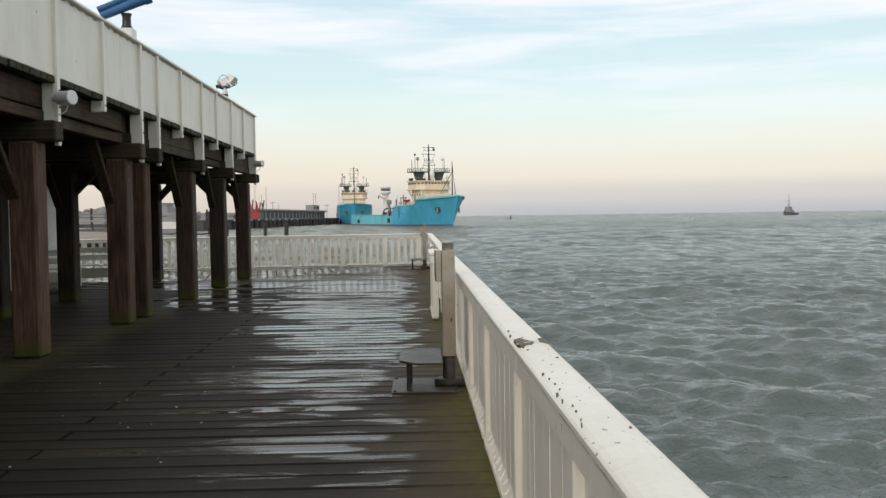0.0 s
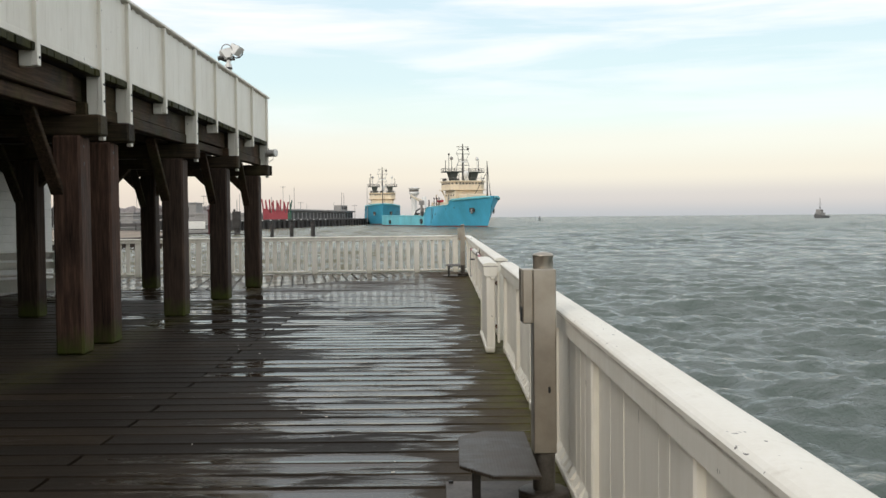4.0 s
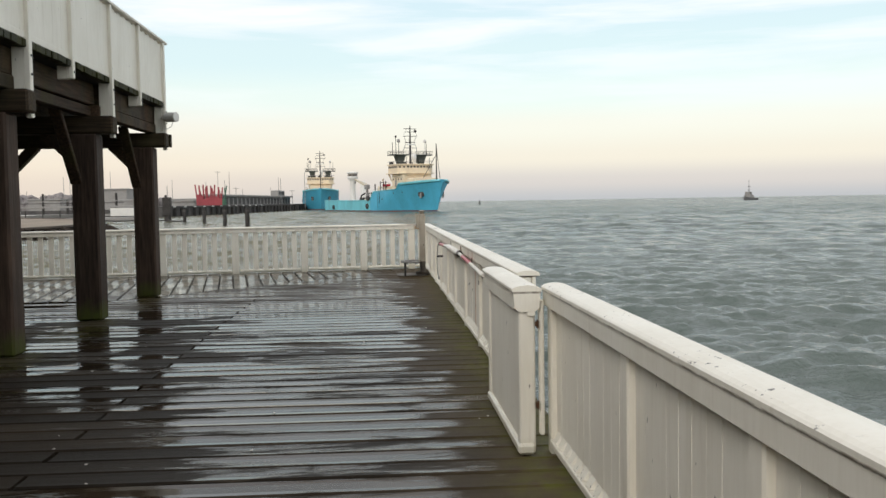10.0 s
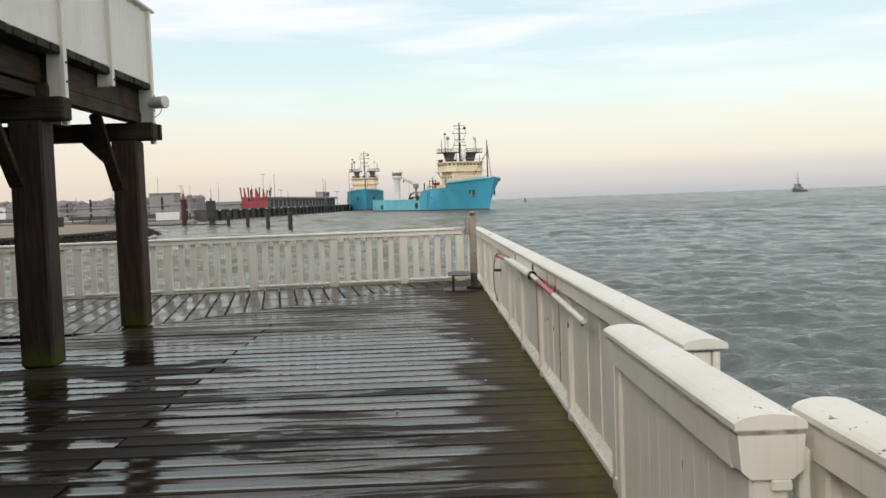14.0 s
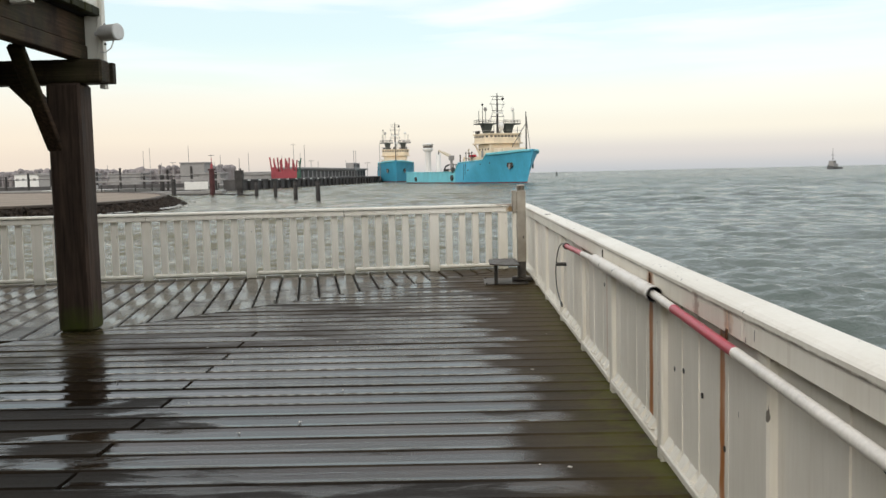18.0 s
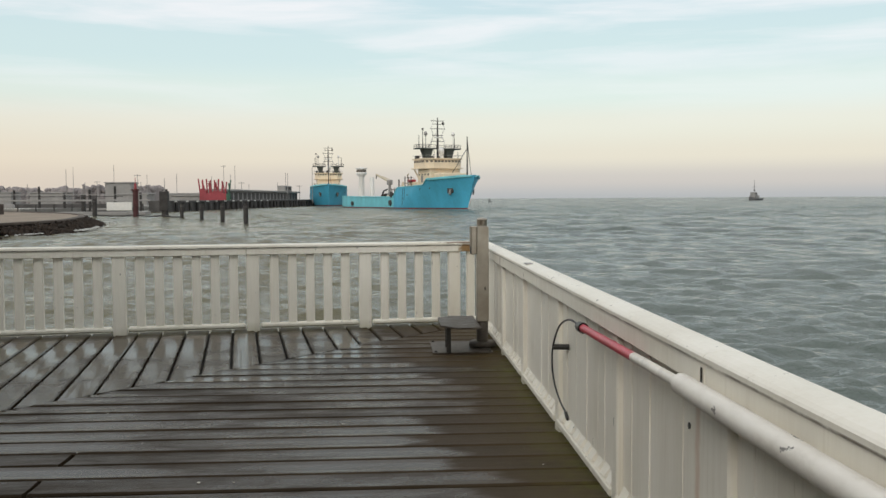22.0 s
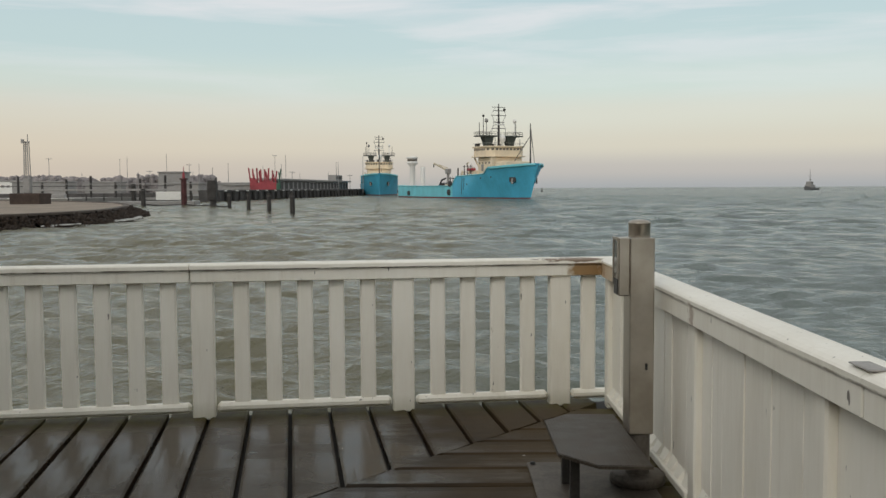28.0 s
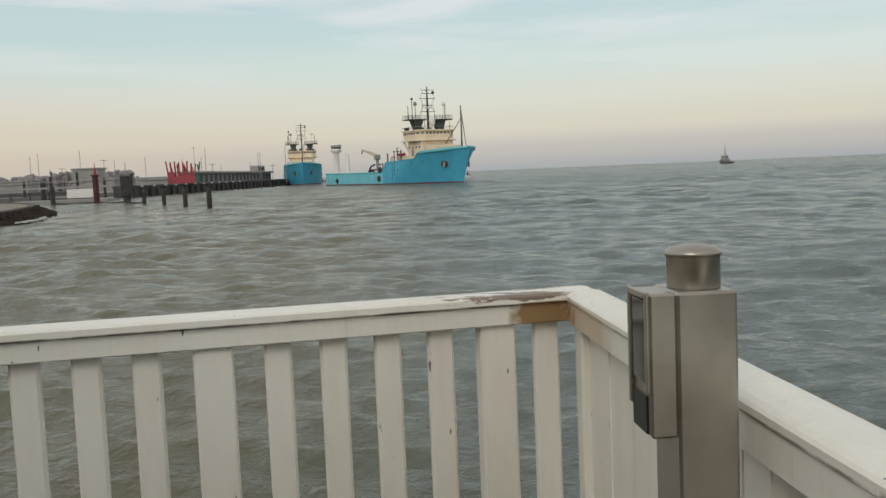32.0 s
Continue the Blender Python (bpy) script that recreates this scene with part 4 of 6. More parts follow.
# ---------------------------------------------------------------- things on the deck
def pedestal_with_step(x, y, group, dy=0.0):
    """A stainless coin pedestal and, a thing of its own, the steel step in front of it."""
    p = thing("coin_pedestal", "brushed steel coin pedestal with a round cap by the railing", "pedestal", pose(x, y, 0), group)
    part("base_flange", Geo().lathe([(0.135, 0.013), (0.142, 0.018), (0.142, 0.062), (0.13, 0.07), (0.05, 0.072)], (0, 0, 0), 28), PLATE, p)
    part("foot_tube", Geo().cyl((0, 0, 0.07), (0, 0, 0.30), 0.062, n=24), FOOT_STEEL, p)
    part("column", Geo().box(-0.063, 0.063, -0.08, 0.08, 0.285, 1.296, 0.006), STEEL, p)
    for z in (0.62,):
        part("keyhole", Geo().box(0.018, 0.03, -0.0835, -0.078, z, z + 0.035, 0.002), BLACK, p)
    head = part("coin_box", Geo().box(-0.120, -0.0640, -0.0797, 0.045, 1.0, 1.296, 0.005), STEEL, p)
    for y0, y1, z0, z1 in ((0.036, 0.050, 1.05, 1.300), (-0.080, -0.068, 1.09, 1.300), (-0.0675, 0.0355, 1.284, 1.300)):
        part("frame_bar", Geo().box(-0.129, -0.1202, y0, y1, z0, z1, 0.003), STEEL, head)
    part("coin_window", Geo().box(-0.1245, -0.1202, -0.066, 0.034, 1.11, 1.282, 0.001), GLASSY, head)
    part("return_slot", Geo().box(-0.1245, -0.1202, -0.06, 0.035, 1.006, 1.085, 0.001), BLACK, head)
    part("cap", Geo().lathe([(0.055, 1.297), (0.055, 1.362), (0.057, 1.363)], (0, 0, 0), 28), STEEL, p)
    part("cap_lid", Geo().lathe([(0.055, 1.3635), (0.059, 1.364), (0.059, 1.370), (0.047, 1.380), (0.02, 1.386), (0.001, 1.388)], (0, 0, 0), 28), STEEL, p)

    s = thing("step_stand", "low dark steel step plate on legs bolted before the pedestal", "step", pose(x, y + dy, 0), group)
    out = [(-0.475, -0.38), (-0.315, -0.575), (-0.075, -0.585), (-0.075, 0.37), (-0.33, 0.38), (-0.47, 0.25)]
    part("step_plate", Geo().prism(out, 0.290, 0.304).prism([(0.985 * a - 0.004, 0.985 * b) for a, b in out], 0.304, 0.3065), TREAD, s, "grey steel step plate with cut corners")
    for lx, ly in ((-0.385, -0.29), (-0.375, 0.09)):
        part("leg", Geo().box(lx - 0.022, lx + 0.022, ly - 0.022, ly + 0.022, 0.012, 0.290, 0.004), DARK_STEEL, s)
    part("arm", Geo().box(-0.40, -0.09, -0.03, 0.03, 0.255, 0.289, 0.003), DARK_STEEL, s)
    part("foot_plate", Geo().box(-0.545, 0.075, -0.385 - dy, 0.36 - dy, 0.002, 0.012, 0.003), PLATE, s)
    for bx, by in ((-0.515, -0.35), (-0.515, 0.325), (0.045, -0.35), (0.045, 0.325)):
        part("bolt", Geo().cyl((bx, by - dy, 0.012), (bx, by - dy, 0.026), 0.016, 0.013, 6), BLACK, s)


def hook_pole():
    """A red and white rescue pole hung in a white tube along the railing."""
    x = 0.595
    t = thing("rescue_pole", "red and white banded rescue pole hung along the railing", "rescue pole", pose(x, 0, 0))

    def near(y):
        return (0, y, 0.862 + (y - 16.13) * 0.0228)

    def far(y):
        return (0, y, 0.910 - (y - 20.70) * 0.0205)

    part("end_cap", Geo().cyl(near(16.10), near(16.13), 0.015, 0.0215, 18), POLE_WHITE, t)
    part("end_plug", Geo().cyl((0, 16.13, 0.838), (0, 16.155, 0.842), 0.008, n=10), BLACK, t)
    part("white_band", Geo().cyl(near(16.13), near(17.335), 0.0215, n=18), POLE_WHITE, t)
    part("red_band", Geo().cyl(near(17.335), near(18.28), 0.0213, n=18), RED, t, "faded red band")
    part("white_band", Geo().cyl(near(18.28), near(19.2), 0.0215, n=18), POLE_WHITE, t)
    a, b = (0, 18.70, 0.922), (0, 20.72, 0.912)
    part("holder_tube", Geo().cyl(a, b, 0.041, n=24, caps=False).cyl(b, a, 0.037, n=24, caps=False), TUBE_PAINT, t, "wide white holder tube with worn paint")
    # thin black edge; black lining and disc stand for shade inside the tube
    part("tube_mouth_shade", Geo().cyl((0, 18.696, 0.922), (0, 18.702, 0.922), 0.0413, n=24, caps=False).cyl((0, 18.83, 0.9215), (0, 18.702, 0.922), 0.0366, n=24, caps=False).cyl((0, 18.83, 0.9215), (0, 18.834, 0.9215), 0.0368, n=24), BLACK, t)
    part("tube_end", Geo().cyl((0, 20.715, 0.912), (0, 20.735, 0.912), 0.0405, 0.024, n=24), POLE_WHITE, t)
    part("white_band", Geo().cyl(far(20.70), far(21.38), 0.022, n=18), POLE_WHITE, t)
    part("red_band", Geo().cyl(far(21.38), far(22.44), 0.0218, n=18), RED, t, "faded red band")
    part("tip_socket", Geo().cyl(far(22.44), far(22.53), 0.031, 0.029, 16), DARK_STEEL, t)
    c = [(0.0, 22.52, 0.872), (0.004, 22.85, 0.868), (0.006, 23.19, 0.783), (0.005, 23.40, 0.63), (0.004, 23.44, 0.50), (0.004, 23.36, 0.39), (0.003, 23.16, 0.315), (0.0, 22.94, 0.285)]
    pts = []
    for i in range(len(c) - 1):                  # the loose wire loop at the tip
        p0, p1, p2, p3 = (Vector(c[max(0, min(len(c) - 1, i + k))]) for k in (-1, 0, 1, 2))
        for j in range(5):
            u = j / 5
            pts.append(tuple(0.5 * (2 * p1 + (p2 - p0) * u + (2 * p0 - 5 * p1 + 4 * p2 - p3) * u * u + (3 * p1 - p0 - 3 * p2 + p3) * u ** 3)))
    pts.append(c[-1])
    part("wire_loop", Geo().tube(pts, 0.006), BLACK, t)
    part("wire_end", Geo().cyl(c[-1], (0, 22.88, 0.26), 0.011, n=10), DARK_STEEL, t)
    for y, z0, z1, w, mat in ((19.0, 0.925, 1.0, 0.016, RUST), (17.57, 0.862, 0.935, 0.016, RUST), (20.62, 0.93, 0.99, 0.007, DARK_STEEL)):
        part("strap", Geo().box(0.036, 0.0435, y, y + w, z0, z1, 0.002).box(0.0, 0.040, y + 0.001, y + w - 0.001, z0 + 0.004, z0 + 0.010, 0.002), mat, t, "thin iron strap")
    b = thing("railing_peg", "short grey steel peg sticking out of the railing", "peg", pose(0.702, 23.39, 0.615))
    part("peg", Geo().cyl((0, 0, 0), (-0.10, 0.015, 0), 0.019, n=12), DARK_STEEL, b)
    dots = Geo()
    for y, zz in ((18.70, 0.536), (18.52, 0.565), (18.175, 0.525), (17.82, 0.384), (20.94, 0.70), (9.6, 0.55)):
        dots.cyl((0.701, y, zz), (0.696, y, zz), 0.013, n=10)
    tagged(part("bolt_heads", dots, DARK_STEEL), "dark bolt heads on the railing planks", "bolts", kind="stuff")


# ---------------------------------------------------------------- the upper gallery on its timber posts
GX, G0, G1 = -4.10, -6.0, 23.97                  # face, ends
BENTS = [-3.5, -0.15, 3.2, 6.55, 9.93, 13.38, 14.36, 17.60, 20.66, 23.82]
SHORTS = [-1.8, 1.5, 4.9, 8.2, 11.62, 15.92, 19.0, 22.18]


def gallery():
    t = thing("gallery", "upper walkway with a white plank parapet on dark timber posts", "gallery", pose(GX, G1, 0), kind="structure")
    oy = -G1

    def P(name, g, m, label=""):
        # geometry below is given in deck coordinates
        g.v = [(x - GX, y + oy, z) for x, y, z in g.v]
        return part(name, g, m, t, label)

    # parapet: planks, posts, handrail
    P("handrail", Geo().box(GX - 0.13, GX + 0.05, G0, G1 + 0.05, 4.385, 4.425, 0.008), PAINT)
    P("bottom_board", Geo().box(GX - 0.030, GX - 0.006, G0, G1, 3.372, 3.44, 0.004), PAINT)
    k = int((G1 - G0) / 0.142)
    w = (G1 - G0) / k
    me = Geo().box(-0.028, -0.008, 0, w - 0.0006, 3.38, 4.345, 0.0003).mesh("parapet_plank")
    rng = random.Random(21)
    for i in range(k):
        ob = part("parapet_plank", me, PAINT, t)
        ob.location = (-0.004 + rng.uniform(-0.0006, 0.0006), G0 + i * w + oy, 0.024 * (i % 2) + rng.uniform(-0.004, 0.004))
    for y in BENTS:
        y = min(y, G1 - 0.05)
        P("parapet_post", Geo().box(GX - 0.026, GX + 0.035, y - 0.045, y + 0.045, 2.535, 4.384, 0.006), PAINT)
        P("bracket", Geo().box(GX - 0.16, GX - 0.028, y - 0.035, y + 0.035, 2.83, 3.37, 0.006), PAINT)
        for z in (2.72, 3.0, 3.2):
            P("bolt", Geo().cyl((GX + 0.03, y, z), (GX + 0.048, y, z), 0.014, n=8), DARK_STEEL)
    for y in SHORTS:
        P("parapet_post", Geo().box(GX - 0.026, GX + 0.035, y - 0.04, y + 0.04, 3.135, 4.384, 0.006), PAINT)
        P("bracket", Geo().box(GX - 0.16, GX - 0.028, y - 0.035, y + 0.035, 3.13, 3.365, 0.006), PAINT)
        P("bolt", Geo().cyl((GX + 0.03, y, 3.22), (GX + 0.048, y, 3.22), 0.014, n=8), DARK_STEEL)
    # end return of the parapet
    P("handrail", Geo().box(GX - 5.0, GX - 0.14, G1 - 0.06, G1 + 0.10, 4.385, 4.425, 0.008), PAINT)
    for i in range(34):
        P("parapet_plank", Geo().box(GX - 0.18 - (i + 1) * 0.142, GX - 0.19 - i * 0.142, G1 + 0.0, G1 + 0.02, 3.38, 4.384, 0.003), PAINT)
    # walkway boards, seen as a row of ends
    rows = int((G1 - G0) / 0.17)
    ends = Geo().box(-0.09, 0.010, 0.004, 0.164, 3.285, 3.368, 0.006).mesh("walkway_board")
    for i in range(rows):
        ob = part("walkway_board", ends, EDGE_WOOD, t)
        ob.location = (rng.uniform(-0.015, 0.012), G0 + i * 0.17 + oy, rng.uniform(-0.006, 0.0))
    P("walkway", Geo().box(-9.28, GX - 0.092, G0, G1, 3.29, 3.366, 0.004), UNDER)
    # joists along the walk
    for x in (GX - 0.27, -5.5, -6.75, -8.2):
        cuts = [G0, 0.2, 6.9, 13.0, 13.42, 17.62, 20.7, G1 - 0.06]
        for i, (a, b) in enumerate(zip(cuts, cuts[1:])):
            dx = -0.07 * (i % 2)                 # the lengths are staggered where they meet
            P("joist", Geo().box(x - 0.10 + dx, x + 0.10 + dx, a + 0.01, b - 0.01, 2.985, 3.282, 0.012), BEAM_WOOD)
        stops = [G0] + [y - 0.11 for y in BENTS if abs(y - 14.36) > 0.1][:-1] + [cuts[-1] - 0.06]
        for i, (a, b) in enumerate(zip(stops, stops[1:])):
            dx = 0.05 - 0.11 * (i % 2)
            P("lower_beam", Geo().box(x - 0.08 + dx, x + 0.08 + dx, a + 0.006, b - 0.006 + 0.16 * (i % 2 == 0 and b < 23), 2.825, 2.98 - 0.02 * (i % 3 == 1), 0.010), BEAM_WOOD)
    # bents: two posts, a cap beam, knee braces
    for y in BENTS:
        yy = y - 0.11
        P("cap_beam", Geo().box(-9.0, GX + 0.07, yy - 0.13, yy + 0.13, 2.578, 2.822, 0.022), CAP_WOOD)
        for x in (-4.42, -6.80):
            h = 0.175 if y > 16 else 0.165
            # inner posts get the dark colour in place of the gallery's shade
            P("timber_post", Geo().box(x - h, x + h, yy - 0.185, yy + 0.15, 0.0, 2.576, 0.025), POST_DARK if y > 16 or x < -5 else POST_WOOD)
            for s in (-1, 1):
                if x + s * 0.8 < GX:
                    out = [(s * 0.155, 2.11), (s * 0.60, 2.555), (s * 0.60, 2.577), (s * 0.39, 2.577), (s * 0.155, 2.335)]
                    out = out if s > 0 else out[::-1]
                    P("knee_brace", Geo().prism(out, -0.075, 0.075, Matrix(((1, 0, 0, x), (0, 0, -1, yy), (0, 1, 0, 0), (0, 0, 0, 1)))), BEAM_WOOD)
            if G0 < yy - 0.9 and not 14 < y < 15:
                P("long_brace", Geo().beam((x - 0.11, yy - 0.15, 1.90), (x - 0.11, yy - 0.93, 2.86), 0.075, 0.15, 0.01, (1, 0, 0)), BEAM_WOOD)
            for z in (2.25, 2.45):
                P("bolt", Geo().cyl((x + 0.148, yy - 0.06, z), (x + 0.168, yy - 0.06, z), 0.020, n=8), DARK_STEEL)
    # inner post, its shade again in the colour
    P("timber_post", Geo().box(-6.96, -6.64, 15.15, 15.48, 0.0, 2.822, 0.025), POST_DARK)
    P("end_block", Geo().box(GX - 0.06, GX + 0.10, 23.842, 23.93, 2.59, 2.81, 0.008), CAP_WOOD)


def horn_lamp(y):
    """A white drum loudspeaker that sticks out from the gallery's post."""
    t = thing("drum_speaker", "white drum loudspeaker with a grey front fixed to the gallery", "loudspeaker", pose(-4.06, y, 3.095, 0, 0, -22), "loudspeakers on the gallery")
    drum = Geo().lathe([(0.03, 0.0), (0.07, 0.008), (0.084, 0.03), (0.084, 0.20), (0.087, 0.205), (0.087, 0.225), (0.074, 0.230)], (0, 0, 0), 28)
    part("drum", drum, LAMP_WHITE, t).rotation_euler = (0, radians(90), 0)
    part("front", Geo().lathe([(0.074, 0.229), (0.067, 0.224), (0.002, 0.220)], (0, 0, 0), 28), LAMP_GREY, t).rotation_euler = (0, radians(90), 0)
    part("arm", Geo().box(-0.07, 0.0, -0.03, 0.03, -0.02, 0.02, 0.004), LAMP_WHITE, t)
    part("cable", Geo().tube([(0.16, 0.0, -0.082), (0.13, -0.01, -0.16), (0.05, -0.01, -0.20), (-0.03, 0.0, -0.18)], 0.006), LAMP_WHITE, t)


def floodlights():
    t = thing("floodlight_mast", "pair of white floodlights on a short white mast above the parapet", "floodlight", pose(-4.15, 20.30, 4.425))
    part("mast", Geo().cyl((0, 0, 0), (0, 0, 0.15), 0.065, n=14), LAMP_WHITE, t)
    part("collar", Geo().cyl((0, 0, 0.055), (0, 0, 0.09), 0.074, n=14), DARK_STEEL, t)
    part("bracket", Geo().cyl((0, 0, 0.15), (0, 0, 0.24), 0.045, 0.03, n=12), LAMP_WHITE, t)
    part("crossbar", Geo().cyl((-0.13, 0, 0.24), (0.13, 0, 0.25), 0.022, n=10), DARK_STEEL, t)
    for sx, z, tilt, turn in ((-0.03, 0.35, -18, 30), (0.15, 0.42, 24, -35)):
        m = pose(sx, 0, z, 75, tilt, turn)
        h = part("lamp_housing", Geo().prism([(-0.07, -0.09), (0.07, -0.09), (0.115, 0.06), (0.115, 0.09), (-0.115, 0.09), (-0.115, 0.06)], -0.075, 0.075, m), LAMP_WHITE, t)
        part("lamp_glass", Geo().prism([(-0.10, 0.0905), (0.10, 0.0905), (0.10, 0.096), (-0.10, 0.096)], -0.062, 0.062, m), GLASSY, h)
        loop = [(sx + 0.13 * math.cos(a), 0.03, z - 0.01 + 0.13 * math.sin(a)) for a in [math.pi * (0.95 + k / 8) for k in range(9)]]
        part("yoke", Geo().tube(loop, 0.012, 6), DARK_STEEL, t)
    part("spot_barrel", Geo().cyl((-0.20, 0.0, 0.27), (-0.07, 0.0, 0.285), 0.045, 0.04, 14), DARK_STEEL, t, "short dark spot lamp")
    ring = [(-0.02 + 0.11 * math.cos(a), -0.05, 0.40 + 0.13 * math.sin(a)) for a in [math.pi * k / 8 for k in range(17)]]
    part("guard_ring", Geo().tube(ring, 0.009, 6), LAMP_GREY, t)


def telescope():
    t = thing("coin_telescope", "blue coin telescope on a white stand above the parapet", "telescope", pose(-4.30, 13.45, 4.425))
    part("stand", Geo().box(-0.12, 0.12, -0.12, 0.12, 0, 0.22, 0.01), LAMP_WHITE, t)
    part("neck", Geo().lathe([(0.10, 0.22), (0.07, 0.28), (0.065, 0.40), (0.085, 0.46)], (0, 0, 0)), DARK_STEEL, t)
    m = pose(0, 0, 0.58, 0, -26, 20)
    body = part("tube", Geo().cyl(m @ Vector((-0.42, 0, 0)), m @ Vector((0.30, 0, 0)), 0.065, 0.085, 18), BLUE, t)
    part("tube", Geo().cyl(m @ Vector((-0.42, 0.0, 0.11)), m @ Vector((0.22, 0, 0.11)), 0.045, 0.05, 16), BLUE, t)
    part("lens_hood", Geo().cyl(m @ Vector((0.30, 0, 0)), m @ Vector((0.40, 0, 0)), 0.10, 0.10, 18), BLUE, body)


def hall_and_benches():
    h = thing("clapboard_hall", "white clapboard building, its unseen length added to close the covered walk", "building", pose(-9.30, 24.2, 0), kind="structure")
    # only the far end is seen; the rest is added to darken the walk
    part("wall", Geo().box(-6.5, -0.03, -30.2, 0, 0, 4.1, 0.01), SIDING, h)
    for i in range(18):
        part("clapboard", Geo().box(-0.028, 0.0, -30.2, 0.02, 0.02 + i * 0.182, 0.02 + i * 0.182 + 0.176, 0.006), SIDING, h)
    part("roof", Geo().box(-6.6, 0.06, -30.2, 0.1, 4.1, 4.2, 0.02), UNDER, h)
    bench = thing("bench", "white painted slatted bench under the gallery", "bench", pose(-8.72, 21.5, 0, 0, 0, 33), "benches on the deck")
    for i in range(3):
        part("seat_slat", Geo().box(-0.66, 0.66, -0.22 + i * 0.145, -0.22 + i * 0.145 + 0.13, 0.43, 0.46, 0.006), PAINT, bench)
    for z in (0.56, 0.76):
        part("back_slat", Geo().box(-0.66, 0.66, 0.20, 0.23, z, z + 0.15, 0.006), PAINT, bench)
    for x in (-0.62, 0.62):
        part("leg", Geo().box(x - 0.035, x + 0.035, -0.20, -0.14, 0, 0.43, 0.006), PAINT, bench)
        part("leg", Geo().box(x - 0.035, x + 0.035, 0.14, 0.20, 0, 0.90, 0.006), PAINT, bench)
        part("apron", Geo().box(x - 0.02, x + 0.02, -0.14, 0.14, 0.34, 0.43, 0.004), PAINT, bench)
    part("front_board", Geo().box(-0.58, 0.58, 0.10, 0.13, 0.10, 0.36, 0.004), PAINT, bench)
    copy_thing(bench, pose(-8.15, 23.35, 0, 0, 0, 6))


def shell_bits():
    """Pale flecks of shell that the gulls leave on the boards."""
    rng = random.Random(31)
    g = Geo()
    for i in range(70):
        x, y, r = rng.uniform(-3.2, 0.5), rng.uniform(1.0, 28.4), rng.uniform(0.004, 0.013)
        g.box(-r, r, -r * 0.6, r * 0.6, -0.002, 0.002, 0.001, pose(x, y, 0.003, rng.uniform(-8, 8), rng.uniform(-8, 8), rng.uniform(0, 180)))
    tagged(part("shell_bits", g, SHELL), "pale flecks of broken shell on the wet boards", "shell bits", kind="stuff")


SHELL = simple("shell_white", (0.66, 0.62, 0.55), 0.6, var=0.2, scale=40)
# ---------------------------------------------------------------- water
def sea_sheet():
    """One sheet out to the horizon, laid in rings that widen outwards, with short-crested wind waves."""
    cx, cy = 5.0, 0.0
    rs = [0.5]
    while rs[-1] < 5200.0:
        r = rs[-1]
        rs.append(r + (0.10 if r < 45 else 0.10 + 0.0052 * (r - 45) if r < 1000 else 0.06 * r))
    fine = radians(40)
    th = list(np.linspace(-fine, fine, 600))     # angle from +y towards +x
    step, a = th[1] - th[0], th[-1]
    side = []
    while a < math.pi - 0.05:
        step = min(step * 1.22, 0.09)
        a += step
        if a < math.pi - 0.03:
            side.append(a)
    th = np.array([-v for v in side[::-1]] + th + side)
    rs = np.array(rs)
    R, T = np.meshgrid(rs, th, indexing="ij")
    X, Y = cx + R * np.sin(T), cy + R * np.cos(T)
    Z, DX, DY = np.zeros_like(X), np.zeros_like(X), np.zeros_like(X)
    rng = np.random.RandomState(5)
    # spacing of the grid damps the waves that it cannot carry
    gap = np.maximum(np.gradient(rs)[:, None], rs[:, None] * np.gradient(th)[None, :])
    for i in range(170):
        lam = 0.28 * 7.0 ** rng.rand() if i < 140 else 3.0 * 3.0 ** rng.rand()
        ang = radians(248) + rng.randn() * (0.62 if lam < 1.2 else 0.42)
        amp = (0.037 if i < 140 else 0.025) * lam / (2 * math.pi) * (0.6 + 0.8 * rng.rand())
        kx, ky = 2 * np.pi / lam * math.cos(ang), 2 * np.pi / lam * math.sin(ang)
        fade = np.clip((lam / 2.4 - gap) / (lam / 5.0), 0, 1)
        live = np.flatnonzero(fade.max(axis=1) > 0)
        if not len(live):
            continue
        k = slice(0, live[-1] + 1)
        ph = kx * X[k] + ky * Y[k] + rng.rand() * 6.28
        c, s = amp * np.cos(ph) * fade[k], amp * np.sin(ph) * fade[k]
        Z[k] += c
        DX[k] += 0.2 * math.cos(ang) * s
        DY[k] += 0.2 * math.sin(ang) * s
    # groups of higher and lower waves
    Z *= 0.95 + 0.35 * np.sin(X / 17.0 + 0.6 * np.sin(Y / 23.0)) * np.sin(Y / 21.0 + 1.3)
    nr, nt = X.shape
    pts = np.stack([X - DX, Y - DY, Z], -1).reshape(-1, 3)
    idx = np.arange(nr * nt).reshape(nr, nt)
    nxt = np.roll(idx, -1, axis=1)
    quads = np.stack([idx[:-1], idx[1:], nxt[1:], nxt[:-1]], -1).reshape(-1, 4)[:, ::-1]
    me = bpy.data.meshes.new("water")
    me.from_pydata(pts.tolist(), [], quads.tolist() + [idx[0].tolist()[::-1]])
    me.polygons.foreach_set("use_smooth", [True] * len(me.polygons))
    me.materials.append(SEA_MAT)
    ob = new("water", me)
    ob.location.z = SEA
    return tagged(ob, "choppy grey-green estuary water reaching the horizon", "water", kind="structure")


